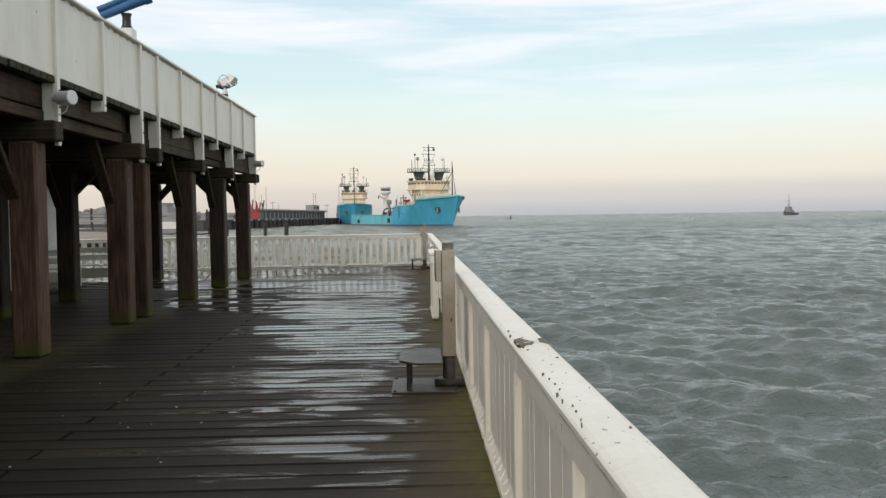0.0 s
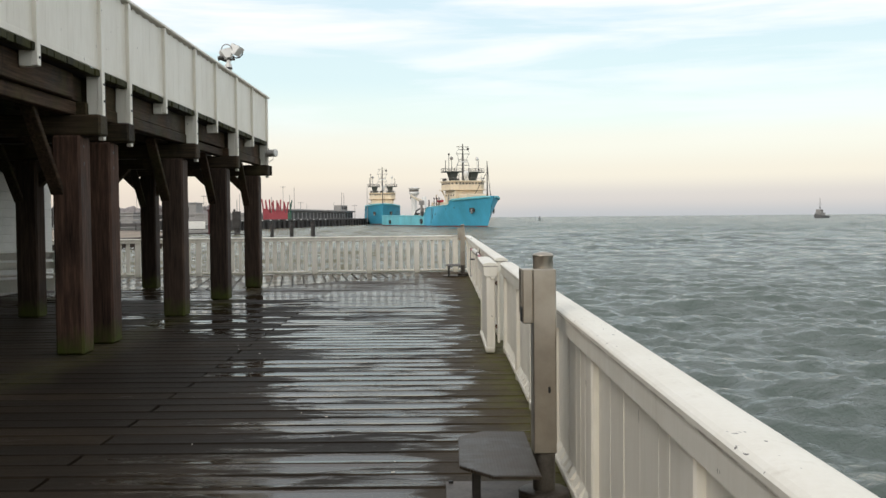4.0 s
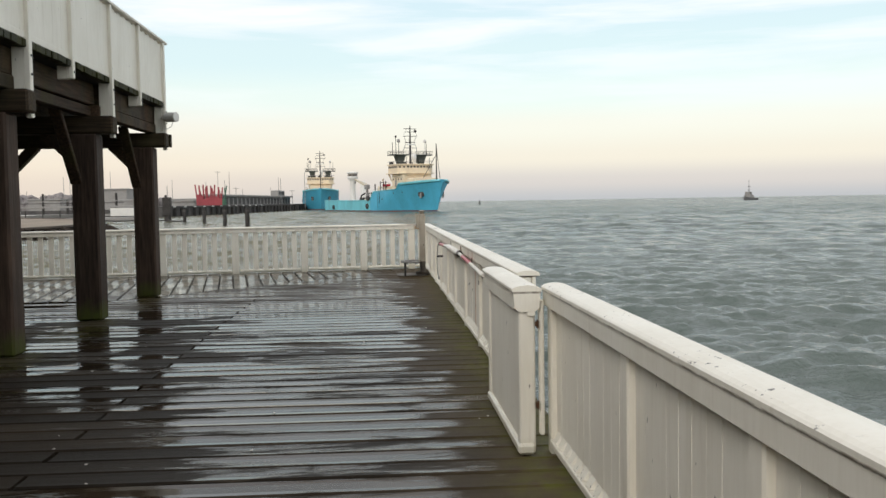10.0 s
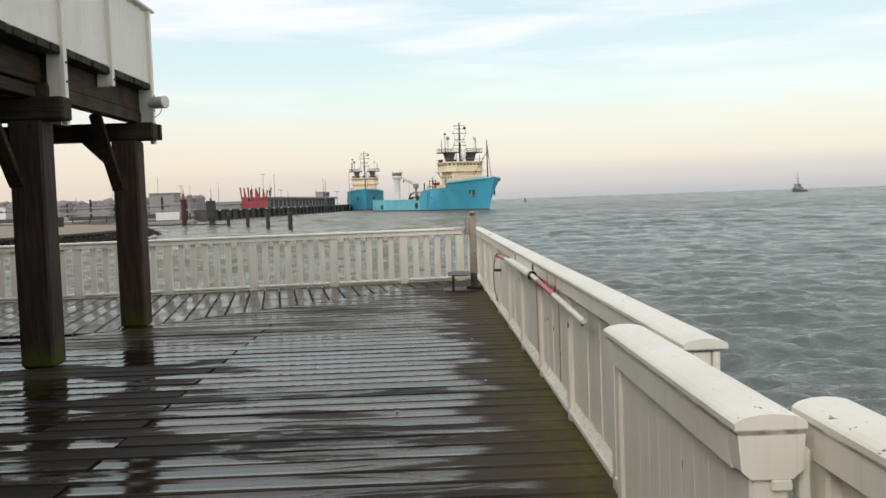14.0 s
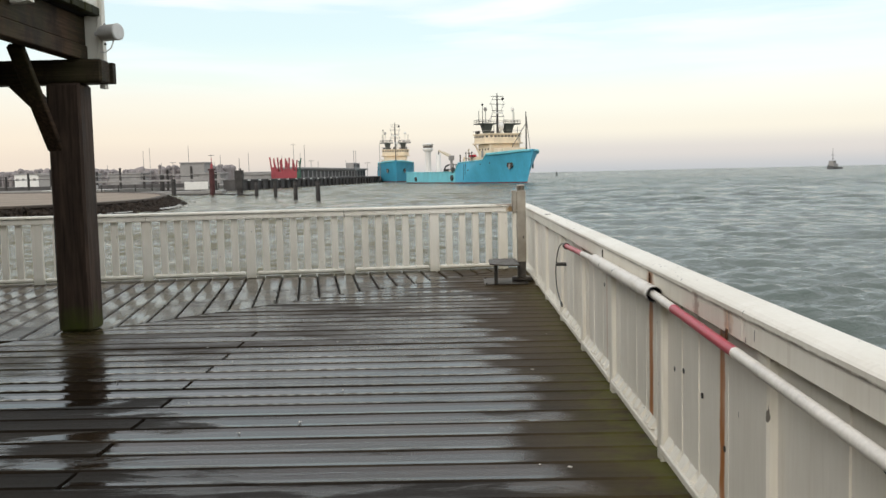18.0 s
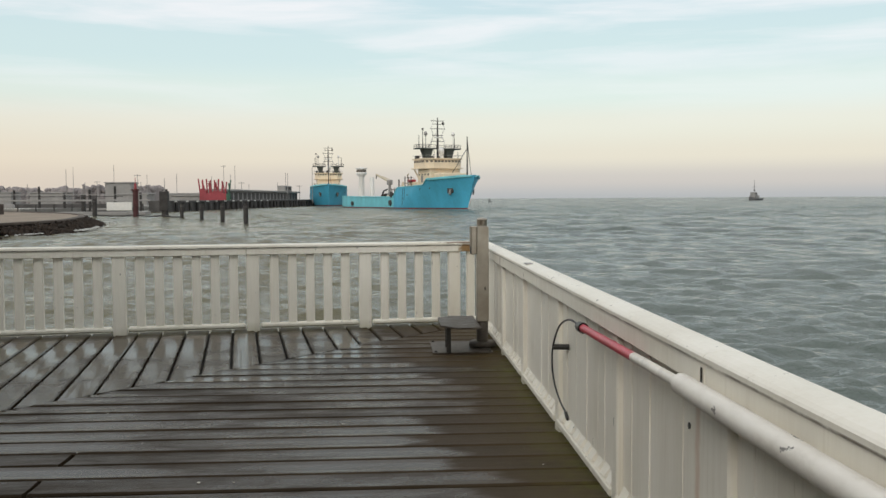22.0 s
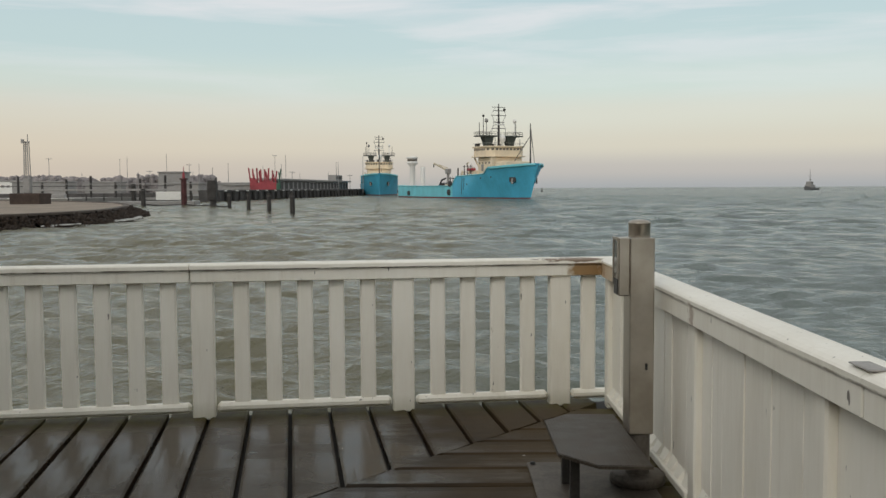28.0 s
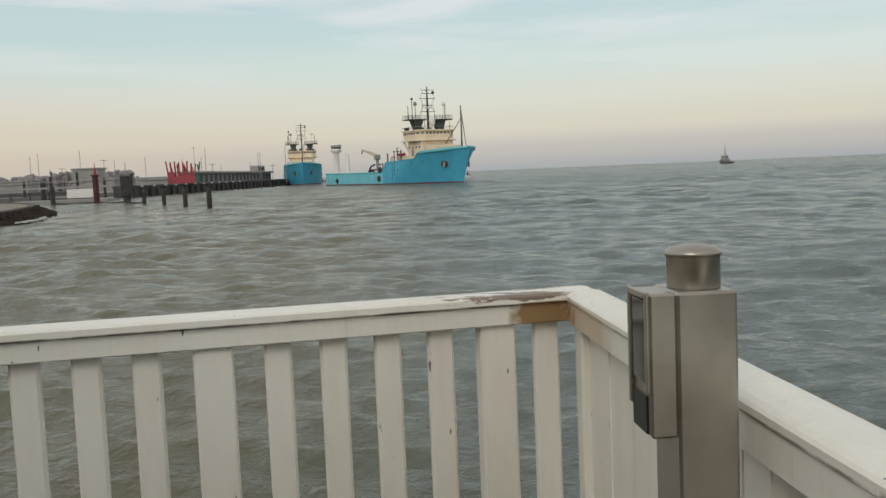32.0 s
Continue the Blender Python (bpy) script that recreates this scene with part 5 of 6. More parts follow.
# ---------------------------------------------------------------- ships
HULL = simple("hull_blue", (0.085, 0.45, 0.66), 0.45, var=0.10, scale=0.25, stretch=(1, 1, 0.4))
HULL_PALE = simple("hull_pale_blue", (0.19, 0.60, 0.69), 0.5, var=0.12, scale=0.3, stretch=(1, 1, 0.4))
BOOT = simple("boot_red", (0.16, 0.025, 0.025), 0.6, var=0.2, scale=0.5)
CREAM = simple("ship_cream", (0.82, 0.69, 0.51), 0.5, var=0.08, scale=0.4)
SHIP_DARK = simple("ship_dark", (0.045, 0.042, 0.04), 0.55, var=0.15)
SHIP_DECK = simple("ship_deck", (0.16, 0.10, 0.07), 0.8, var=0.25)
CRANE = simple("crane_yellow", (0.62, 0.54, 0.40), 0.5, var=0.1)
WINDOW = simple("ship_window", (0.14, 0.125, 0.11), 0.2, var=0.1)
FUNNEL = simple("funnel_green", (0.050, 0.062, 0.055), 0.6, var=0.2)
SHIP_GREY = simple("ship_grey", (0.30, 0.29, 0.28), 0.6, var=0.1)

STERN, BOW = -60.0, 22.7                         # ahead of the mast is +x, port is +y, z from the water
HALF = 8.6


def hull_half(x, z):
    """Half breadth of the hull at x, z."""
    stem = BOW - max(0.0, (9.6 - z)) * 0.42      # raked stem
    stem = min(stem, BOW)
    if x >= stem:
        return 0.0
    entry = 30.0 - 1.5 * max(0.0, min(9.6, z))   # fuller high up: flare
    k = min(1.0, (stem - x) / entry)
    b = HALF * (1 - (1 - k) ** 1.75) ** (0.98 - 0.012 * max(0, z))
    aft = max(0.0, (STERN + 10 - x) / 10.0)
    return b * (1 - 0.10 * aft)


def sheer(x):
    """Height of the hull's side."""
    if x < -14.0:
        return 3.75 + 0.010 * max(0, -30 - x)
    if x < -11.5:
        return 3.75 + (x + 14.0) / 2.5 * 2.85
    if x < 5.5:
        return 6.6 + 0.03 * (x + 11.5)
    if x < 9.0:
        return 7.11 + (1 - math.cos((x - 5.5) / 3.5 * math.pi)) / 2 * 1.85
    return 8.96 + 0.85 * ((x - 9.0) / (BOW - 9.0)) ** 1.2


def hull_shell(x0, x1, z_lo, z_hi_of, nx, nz):
    """Both sides of the hull between x0 and x1, from z_lo up to the sheer."""
    g = Geo()
    xs = [x0 + (x1 - x0) * i / nx for i in range(nx + 1)]
    for side in (-1, 1):
        vs = []
        for x in xs:
            top = z_hi_of(x)
            for j in range(nz + 1):
                z = z_lo + (top - z_lo) * j / nz
                xx = min(x, BOW - max(0.0, (9.6 - z)) * 0.42)
                vs.append((xx, side * hull_half(xx, z), z))
        fs = []
        for i in range(nx):
            for j in range(nz):
                a = i * (nz + 1) + j
                q = [a, a + nz + 1, a + nz + 2, a + 1]
                fs.append(q if side < 0 else q[::-1])
        g.add(vs, fs, True)
    return g


def ship(name, label, at, detail):
    t = thing(name, label, "ship", at, "two sister supply ships")

    def P(nm, g, m, parent=None, label=""):
        return part(nm, g, m, parent or t, label)

    hull = P("hull", hull_shell(-14.0, BOW, 0.35, sheer, 90, 14), HULL)
    g = hull_shell(STERN, -13.9, 0.35, sheer, 30, 4)
    b = HALF * 0.90
    g.add([(STERN, -b, 0.35), (STERN, b, 0.35), (STERN, b, sheer(STERN)), (STERN, -b, sheer(STERN))], [[0, 3, 2, 1]])
    P("aft_hull", g, HULL_PALE, hull, "paler blue low aft hull")
    P("boot_topping", hull_shell(STERN, BOW, -1.2, lambda x: 0.37, 90, 2), BOOT, hull, "dark red waterline paint")
    # decks
    def deck_strip(x0, x1, z, n=16):
        vs, fs = [], []
        for i in range(n + 1):
            x = x0 + (x1 - x0) * i / n
            hb = max(0.02, hull_half(x, z) - 0.15)
            vs += [(x, -hb, z), (x, hb, z)]
        return Geo().add(vs, [[2 * i, 2 * i + 1, 2 * i + 3, 2 * i + 2][::-1] for i in range(n)])
    P("aft_deck", deck_strip(STERN + 0.1, -13.5, 1.9), SHIP_DECK, hull)
    P("mid_deck", deck_strip(-13.6, 8.0, 5.4), SHIP_DECK, hull)
    P("fore_deck", deck_strip(7.6, BOW - 0.8, 8.1), SHIP_DECK, hull)
    P("bulkhead", Geo().box(-13.9, -13.6, -8.0, 8.0, 1.5, 5.6, 0.02), CREAM, hull)
    P("bulkhead", Geo().box(7.6, 7.8, -6.6, 6.6, 5.2, 8.0, 0.02), HULL, hull)
    # bulwark rail and fenders
    for side in (-1, 1):
        pts = [(x, side * (hull_half(x, sheer(x)) + 0.05), sheer(x)) for x in [STERN + i * 1.0 for i in range(int(BOW - STERN))]]
        P("rubbing_rail", Geo().tube(pts, 0.16, 6), HULL_PALE, hull)
        # dark ports and the anchor pocket
        for x, z, r in ((-48.0, 1.5, 0.85), (-16.2, 1.8, 1.0), (-15.4, 4.4, 1.0), (-4.0, 4.2, 0.35), (4.0, 6.0, 0.3), (8.4, 6.2, 0.3)):
            y = side * (hull_half(x, z) - 0.1)
            P("fender" if r > 0.5 else "porthole", Geo().cyl((x, y, z), (x, y + side * (0.55 if r > 0.5 else 0.14), z), r, r * 0.85, 14), SHIP_DARK, hull)
        # paler coaming along the top of the bow, streaks of rust and rubbed paint below the scuppers
        band_pts = [(x, side * (hull_half(x, sheer(x) - 0.3) + 0.03), sheer(x) - 0.28) for x in [9.0 + 0.6 * i for i in range(23)]]
        P("bow_coaming", Geo().tube(band_pts, 0.34, 6), HULL_PALE, hull, "paler blue rubbed coaming")
        for x, z0, z1 in ((-7.6, 1.2, 6.2), (-6.2, 2.6, 6.3)):
            y0, y1 = side * (hull_half(x, z0) + 0.02), side * (hull_half(x, z1) + 0.02)
            P("rubbing_strip", Geo().beam((x, y0, z0), (x + 0.5, y1, z1), 0.22, 0.1, 0.02), SHIP_DARK, hull)
        x, z = 15.3, 5.6
        y = side * hull_half(x, z)
        slope = math.degrees(math.atan2(hull_half(x + 1, z) - hull_half(x - 1, z), 2.0)) * side
        P("anchor_pocket", Geo().box(-1.1, 1.1, -0.2, 0.2, -0.9, 0.9, 0.2, pose(x, y, z, 0, 0, slope)), SHIP_DARK, hull)
        P("anchor", Geo().box(-0.35, 0.35, -0.26, 0.26, -1.4, 0.2, 0.1, pose(x, y, z, 0, 8, slope)), SHIP_GREY, hull)
    # superstructure
    house = P("deckhouse", Geo().box(-3.4, 5.0, -5.2, 5.2, 5.4, 12.1, 0.25), CREAM)
    P("deckhouse_base", Geo().box(-9.5, -3.3, -5.4, 5.4, 5.4, 8.3, 0.2), CREAM)
    P("fore_house", Geo().box(5.5, 11.5, -4.2, 4.2, 5.6, 10.6, 0.2), CREAM)
    P("bridge_deck", Geo().prism([(-4.8, -6.7), (4.0, -6.7), (6.0, -4.4), (6.0, 4.4), (4.0, 6.7), (-4.8, 6.7)], 12.1, 12.4), CREAM)
    wheel = P("wheelhouse", Geo().prism([(-4.0, -6.2), (3.4, -6.2), (5.4, -4.1), (5.4, 4.1), (3.4, 6.2), (-4.0, 6.2)], 12.4, 14.9), CREAM)
    P("roof", Geo().prism([(-4.4, -6.6), (3.8, -6.6), (5.9, -4.4), (5.9, 4.4), (3.8, 6.6), (-4.4, 6.6)], 14.9, 15.25), CREAM, wheel)
    pane = Geo().box(-0.36, 0.36, -0.05, 0.05, -0.28, 0.28, 0.03).mesh("window_pane")
    for side in (-1, 1):
        for i in range(7):
            part("window_pane", pane, WINDOW, wheel).location = (-3.4 + i * 1.05, side * 6.23, 14.3)
        for i in range(4):
            part("window_pane", pane, WINDOW, house).location = (-2.2 + i * 2.0, side * 5.23, 10.4)
        for i in range(2):
            k = (i + 0.5) / 2
            part("window_pane", pane, WINDOW, wheel).matrix_basis = pose(3.4 + 2.0 * k + 0.04, side * (6.2 - 2.1 * k), 14.3, 0, 0, side * -46.4)
    for i in range(7):
        part("window_pane", pane, WINDOW, wheel).matrix_basis = pose(5.44, -3.5 + i * 1.16, 14.3, 0, 0, 90)
    # stair flight and struts under the bridge wing
    for side in (-1, 1):
        P("wing_strut", Geo().beam((-5.0, side * 5.6, 12.2), (-3.5, side * 4.4, 8.6), 0.45, 0.4, 0.05), CREAM)
        P("searchlight", Geo().box(-4.6, -3.6, side * 5.3 - 0.3, side * 5.3 + 0.3, 15.3, 16.2, 0.1), SHIP_DARK)
        # the twin dark exhaust trunks with their flared tops
        y = side * 3.7
        vs = [(-1.1, y - 0.75, 15.2), (0.8, y - 0.75, 15.2), (0.8, y + 0.75, 15.2), (-1.1, y + 0.75, 15.2),
              (-1.7, y - 1.5, 18.1), (1.3, y - 1.5, 18.1), (1.3, y + 1.5, 18.1), (-1.7, y + 1.5, 18.1)]
        P("funnel", Geo().add(vs, [[3, 2, 1, 0], [4, 5, 6, 7], [0, 1, 5, 4], [1, 2, 6, 5], [2, 3, 7, 6], [3, 0, 4, 7]]), FUNNEL)
        P("funnel_platform", Geo().box(-2.2, 1.8, y - 2.6, y + 3.5, 18.1, 18.45, 0.05) if side > 0 else Geo().box(-2.2, 1.8, y - 3.5, y + 2.6, 18.1, 18.45, 0.05), FUNNEL)
        rail = Geo()
        for z in (18.95, 19.45):
            rail.tube([(-2.1, y - side * 2.4, z), (-2.1, y + side * 3.4, z), (1.7, y + side * 3.4, z), (1.7, y - side * 2.4, z)], 0.05, 6)
        for x, w in ((-2.1, 3.4), (-0.2, 3.4), (1.7, 3.4), (1.7, 0.2), (-2.1, 0.2), (1.7, -2.4)):
            rail.cyl((x, y + side * w, 18.45), (x, y + side * w, 19.45), 0.06, n=6)
        P("platform_rail", rail, SHIP_DARK)
        P("aerial", Geo().cyl((-0.6, y + side * 2.4, 18.45), (-0.6, y + side * 2.4, 22.4), 0.13, 0.09, 8), SHIP_DARK)
        P("dome_stalk", Geo().cyl((1.2, y + side * 1.0, 18.45), (1.2, y + side * 1.0, 22.2), 0.14, 0.10, 8).lathe([(0.05, 22.1), (0.5, 22.35), (0.55, 22.8), (0.3, 23.3), (0.02, 23.4)], (1.2, y + side * 1.0, 0), 12), LAMP_WHITE if side > 0 else SHIP_GREY)
    P("aerial", Geo().cyl((1.0, -5.6, 18.45), (1.0, -5.6, 23.9), 0.12, 0.09, 8).lathe([(0.05, 23.7), (0.34, 23.9), (0.34, 24.3), (0.05, 24.5)], (1.0, -5.6, 0), 10), SHIP_DARK)
    P("bridge_rail", Geo().tube([(-4.3, -6.5, 16.1), (3.7, -6.5, 16.1), (5.8, -4.3, 16.1), (5.8, 4.3, 16.1), (3.7, 6.5, 16.1), (-4.3, 6.5, 16.1), (-4.3, -6.5, 16.1)], 0.05, 6), SHIP_GREY)
    # main mast with its yards
    P("main_mast", Geo().cyl((0, 0, 15.2), (0, 0, 22), 0.38, 0.30, 12).cyl((0, 0, 22), (0, 0, 27.8), 0.30, 0.14, 12), SHIP_DARK)
    for z, w in ((20.6, 2.3), (22.4, 1.9), (24.4, 2.5), (25.8, 1.6), (26.8, 2.2)):
        P("yard", Geo().cyl((0, -w, z), (0, w, z), 0.09, n=6).cyl((-0.9, 0, z), (1.4, 0, z - 0.1), 0.09, n=6), SHIP_DARK)
    P("lattice", Geo().tube([(0.2, -2.2, 24.4), (-0.2, -1.4, 22.4), (0.2, -2.2, 20.6), (0, -2.6, 17)], 0.07, 6).tube([(0.2, 2.2, 24.4), (-0.2, 1.4, 22.4), (0.2, 2.2, 20.6), (0, 2.0, 17)], 0.07, 6)
      .tube([(0, -2.5, 24.4), (0, -1.2, 26.8)], 0.05, 6).tube([(0, 2.5, 24.4), (0, 1.5, 26.8)], 0.05, 6).tube([(-3, -4, 15.3), (0, 0, 24)], 0.04, 5), SHIP_GREY)
    P("radome", Geo().lathe([(0.3, 15.25), (0.35, 16.4), (0.8, 16.8), (0.95, 17.6), (0.75, 18.4), (0.05, 18.8)], (1.6, 0.4, 0), 16), LAMP_WHITE)
    for y in (-5.4, -2.6, -0.6, 2.4, 4.9):       # lockers, lights and rafts on the wheelhouse roof
        P("roof_locker", Geo().box(-3.6, -2.4, y - 0.45, y + 0.45, 15.25, 16.25, 0.1), SHIP_DARK if y < 0 else SHIP_GREY)
    for y, h in ((-4.6, 2.2), (-3.0, 3.4), (3.2, 2.8), (5.2, 2.0)):
        P("whip_aerial", Geo().cyl((3.4, y, 15.25), (3.4, y, 15.25 + h), 0.10, 0.06, 6), SHIP_DARK)
    P("radar", Geo().box(0.6, 1.0, -1.5, 1.5, 21.5, 21.9, 0.05), LAMP_WHITE)
    P("lantern", Geo().lathe([(0.1, 25.6), (0.42, 25.8), (0.42, 26.3), (0.1, 26.5)], (0, 1.9, 0), 10), SHIP_DARK)
    # foremast near the stem and its stay
    P("foremast", Geo().cyl((18.5, 0, 8.2), (18.5, 0, 20.9), 0.26, 0.13, 10), SHIP_DARK)
    P("stay", Geo().tube([(18.5, 0, 20.7), (20.9, 0, 9.2)], 0.07, 5).tube([(18.5, 0, 17.5), (9.5, 0, 10.8)], 0.10, 5).tube([(18.5, 0, 19), (18.9, 1.2, 9.2)], 0.06, 5), SHIP_DARK)
    P("mast_foot", Geo().box(16.6, 18.6, -1.0, 1.0, 8.1, 9.4, 0.2), SHIP_DARK)
    P("windlass", Geo().box(13.8, 16.2, -3.0, 3.0, 8.1, 9.3, 0.3), SHIP_GREY)
    # working deck: winch house, tow gear, crane, drums
    P("winch_house", Geo().box(-12.9, -9.6, -4.5, 4.5, 5.4, 7.0, 0.2), CREAM)
    P("winch_drum", Geo().cyl((-16.5, -4.2, 4.2), (-16.5, 4.2, 4.2), 1.5, n=16), SHIP_DARK)
    P("winch_guard", Geo().tube([(-13.4, -6, 5.5), (-13.0, -6, 7.8), (-10, -6, 8.0), (-7.5, -6, 7.4)], 0.18, 6), CRANE)
    crane_base = P("crane_post", Geo().cyl((-21.8, -6.3, 1.9), (-21.8, -6.3, 8.2), 0.5, 0.42, 12), SHIP_GREY)
    P("crane_cab", Geo().box(-22.7, -20.9, -7.0, -5.6, 7.6, 9.2, 0.15), SHIP_GREY, crane_base)
    P("crane_jib", Geo().beam((-22.0, -6.3, 8.6), (-34.0, -5.6, 11.2), 0.45, 0.6, 0.05), CRANE, crane_base)
    P("crane_jib", Geo().beam((-22.0, -6.3, 9.4), (-29.0, -5.9, 10.6), 0.2, 0.2, 0.03), CRANE, crane_base)
    P("crane_hook", Geo().cyl((-34.0, -5.6, 11.2), (-34.3, -5.6, 9.9), 0.22, 0.18, 8), SHIP_DARK, crane_base)
    for x, h in ((-24.5, 4.9), (-27.5, 4.2), (-30.5, 4.6)):
        P("tank", Geo().cyl((x, -4.0, 3.3 + 0.4), (x, 4.0, 3.3 + 0.4), 1.2 + 0.1 * (h - 4), n=14), SHIP_GREY if x < -27 else SHIP_DARK)
    for y in (-1, 1):
        P("towing_gantry", Geo().tube([(-28.5, 7 * y, 2), (-26.5, 6.4 * y, 5.6), (-24, 6.2 * y, 6.2)], 0.28, 8), SHIP_DARK)
    # gear standing about the working deck and behind the bulwarks
    rng = random.Random(61)
    for i in range(16):
        x, y = rng.uniform(-38, -12), rng.uniform(-6.5, -3.0)
        z = 1.9 if x < -13.6 else 5.4
        h, w = rng.uniform(1.4, 3.4), rng.uniform(0.5, 1.6)
        P("deck_gear", Geo().box(x - w, x + w, y - 0.6, y + 0.6, z, z + h, 0.12), (SHIP_DARK, SHIP_GREY, CREAM, CRANE)[i % 4])
    for x in (-19.5, -17.6, -9.6, -7.4, -5.2):
        z = 1.9 if x < -13.6 else 5.4
        P("stanchion", Geo().cyl((x, -6.6, z), (x, -6.6, z + 4.6), 0.16, 0.13, 8).cyl((x - 0.8, -6.6, z + 4.2), (x + 0.8, -6.6, z + 4.2), 0.1, n=6), SHIP_DARK)
    P("tow_pin_box", Geo().box(-9.4, -6.2, -6.0, -4.4, 8.3, 9.0, 0.15), RED)
    P("boat_davit", Geo().tube([(-8.6, -5.6, 8.3), (-8.2, -6.4, 10.4), (-6.6, -6.8, 10.7)], 0.2, 8), CRANE)
    # not gear: grey sheets painting shade on the house below the bridge wing
    P("under_wing_shade", Geo().box(-3.55, -3.42, -3.6, 3.6, 8.9, 11.6, 0.05).box(-1.0, 0.4, -5.28, -5.22, 8.0, 10.0, 0.02), SHIP_GREY)
    P("life_raft", Geo().cyl((-9.0, -4.9, 8.9), (-6.7, -4.9, 8.9), 0.55, n=12), LAMP_WHITE)
    P("rescue_boat", Geo().cyl((-9.0, 4.4, 9.2), (-4.5, 4.4, 9.2), 0.9, 0.5, 12), RED)
    P("vent", Geo().cyl((-10.6, -6.8, 5.4), (-10.6, -6.8, 8.4), 0.28, 0.28, 10), CREAM)
    P("vent", Geo().cyl((-13.2, -7.0, 5.4), (-13.2, -7.0, 9.2), 0.22, 0.22, 10), SHIP_DARK)
    P("locker", Geo().box(-36.0, -32.0, -3.5, 3.5, 1.9, 3.3, 0.1), SHIP_GREY)
    P("locker", Geo().box(-44.5, -40.5, -4.5, 1.5, 1.9, 4.0, 0.1), SHIP_GREY)
    return t


TUG_HULL = simple("tug_hull", (0.15, 0.148, 0.15), 0.6, var=0.15)


def tug():
    t = thing("tug", "small dark tug boat far out on the water", "tug boat", look_flat(304.7, 738.4, 225))
    hull = Geo()
    n = 14
    for side in (-1, 1):
        vs = []
        for i in range(n + 1):
            x = -11 + 22 * i / n
            hb = 3.0 * (1 - max(0, (x - 2) / 9.2) ** 2.2)
            top = 1.7 + 1.6 * max(0, (x - 1) / 10) ** 1.5
            vs += [(x, side * hb * 0.85, -0.6), (x, side * hb, top)]
        fs = [[2 * i, 2 * i + 2, 2 * i + 3, 2 * i + 1] for i in range(n)]
        hull.add(vs, fs if side < 0 else [f[::-1] for f in fs], True)
    hull.box(-11, 5, -3.3, 3.3, 1.0, 1.4)
    part("hull", hull, TUG_HULL, t)
    part("deckhouse", Geo().box(-4, 5, -2.4, 2.4, 1.4, 4.2, 0.1), SHIP_GREY, t)
    w = part("wheelhouse", Geo().box(-0.5, 4.2, -2.0, 2.0, 4.2, 6.8, 0.15), SHIP_GREY, t)
    part("window_pane", Geo().box(0, 3.8, -2.04, 2.04, 5.3, 6.3, 0.02), WINDOW, w)
    part("funnel", Geo().box(-3.2, -2.2, -1.0, 1.0, 4.2, 6.2, 0.2), TUG_HULL, t)
    part("mast", Geo().cyl((0.8, 0, 6.8), (0.8, 0, 16.5), 0.28, 0.12, 8).cyl((0.8, -1.6, 11), (0.8, 1.6, 11), 0.12, n=6).box(0.4, 1.2, -0.7, 0.7, 8.0, 8.6, 0.1), TUG_HULL, t)
    return t


def look_flat(x, y, heading):
    """A pose on the water whose +x axis points along heading, in degrees from +x."""
    return pose(x, y, SEA, 0, 0, heading)


# ---------------------------------------------------------------- the shore
STONE = simple("wet_stone", (0.030, 0.021, 0.015), 0.75, var=0.4, scale=0.8, bump=0.6, spec=0.2)
APRON = simple("apron_sand", (0.255, 0.205, 0.155), 0.8, var=0.22, scale=0.18)
BLOCK = simple("mast_block", (0.055, 0.036, 0.028), 0.8, var=0.3, scale=0.8)
KERB = simple("apron_kerb", (0.085, 0.066, 0.052), 0.8, var=0.2, scale=0.5)
PILE = simple("tarred_pile", (0.040, 0.036, 0.034), 0.7, var=0.3, scale=1.0)
PILE_RED = simple("pile_red", (0.065, 0.016, 0.017), 0.6, var=0.3, scale=0.8)
# dark pier timber, lightened to hold the haze of the distance
PIER = simple("pier_dark_hazed", (0.085, 0.080, 0.078), 0.8, var=0.25, scale=0.4)
CONCRETE = simple("pier_concrete", (0.30, 0.29, 0.28), 0.8, var=0.15, scale=0.3)
SHED = simple("shed_grey", (0.30, 0.29, 0.28), 0.7, var=0.1, scale=0.1)
FAR_RED = simple("far_red", (0.36, 0.060, 0.075), 0.5, var=0.2, scale=0.4)
FAR_GREEN = simple("far_green", (0.05, 0.13, 0.09), 0.5, var=0.2, scale=0.4)
# woods and land: distance haze is mixed into these pale greys
TREES = simple("far_trees_hazed", (0.27, 0.245, 0.243), 0.95, var=0.12, scale=0.03)
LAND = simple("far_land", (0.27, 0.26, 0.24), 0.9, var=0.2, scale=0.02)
FOAM = simple("foam", (0.48, 0.48, 0.46), 0.7, var=0.15, scale=1.5)


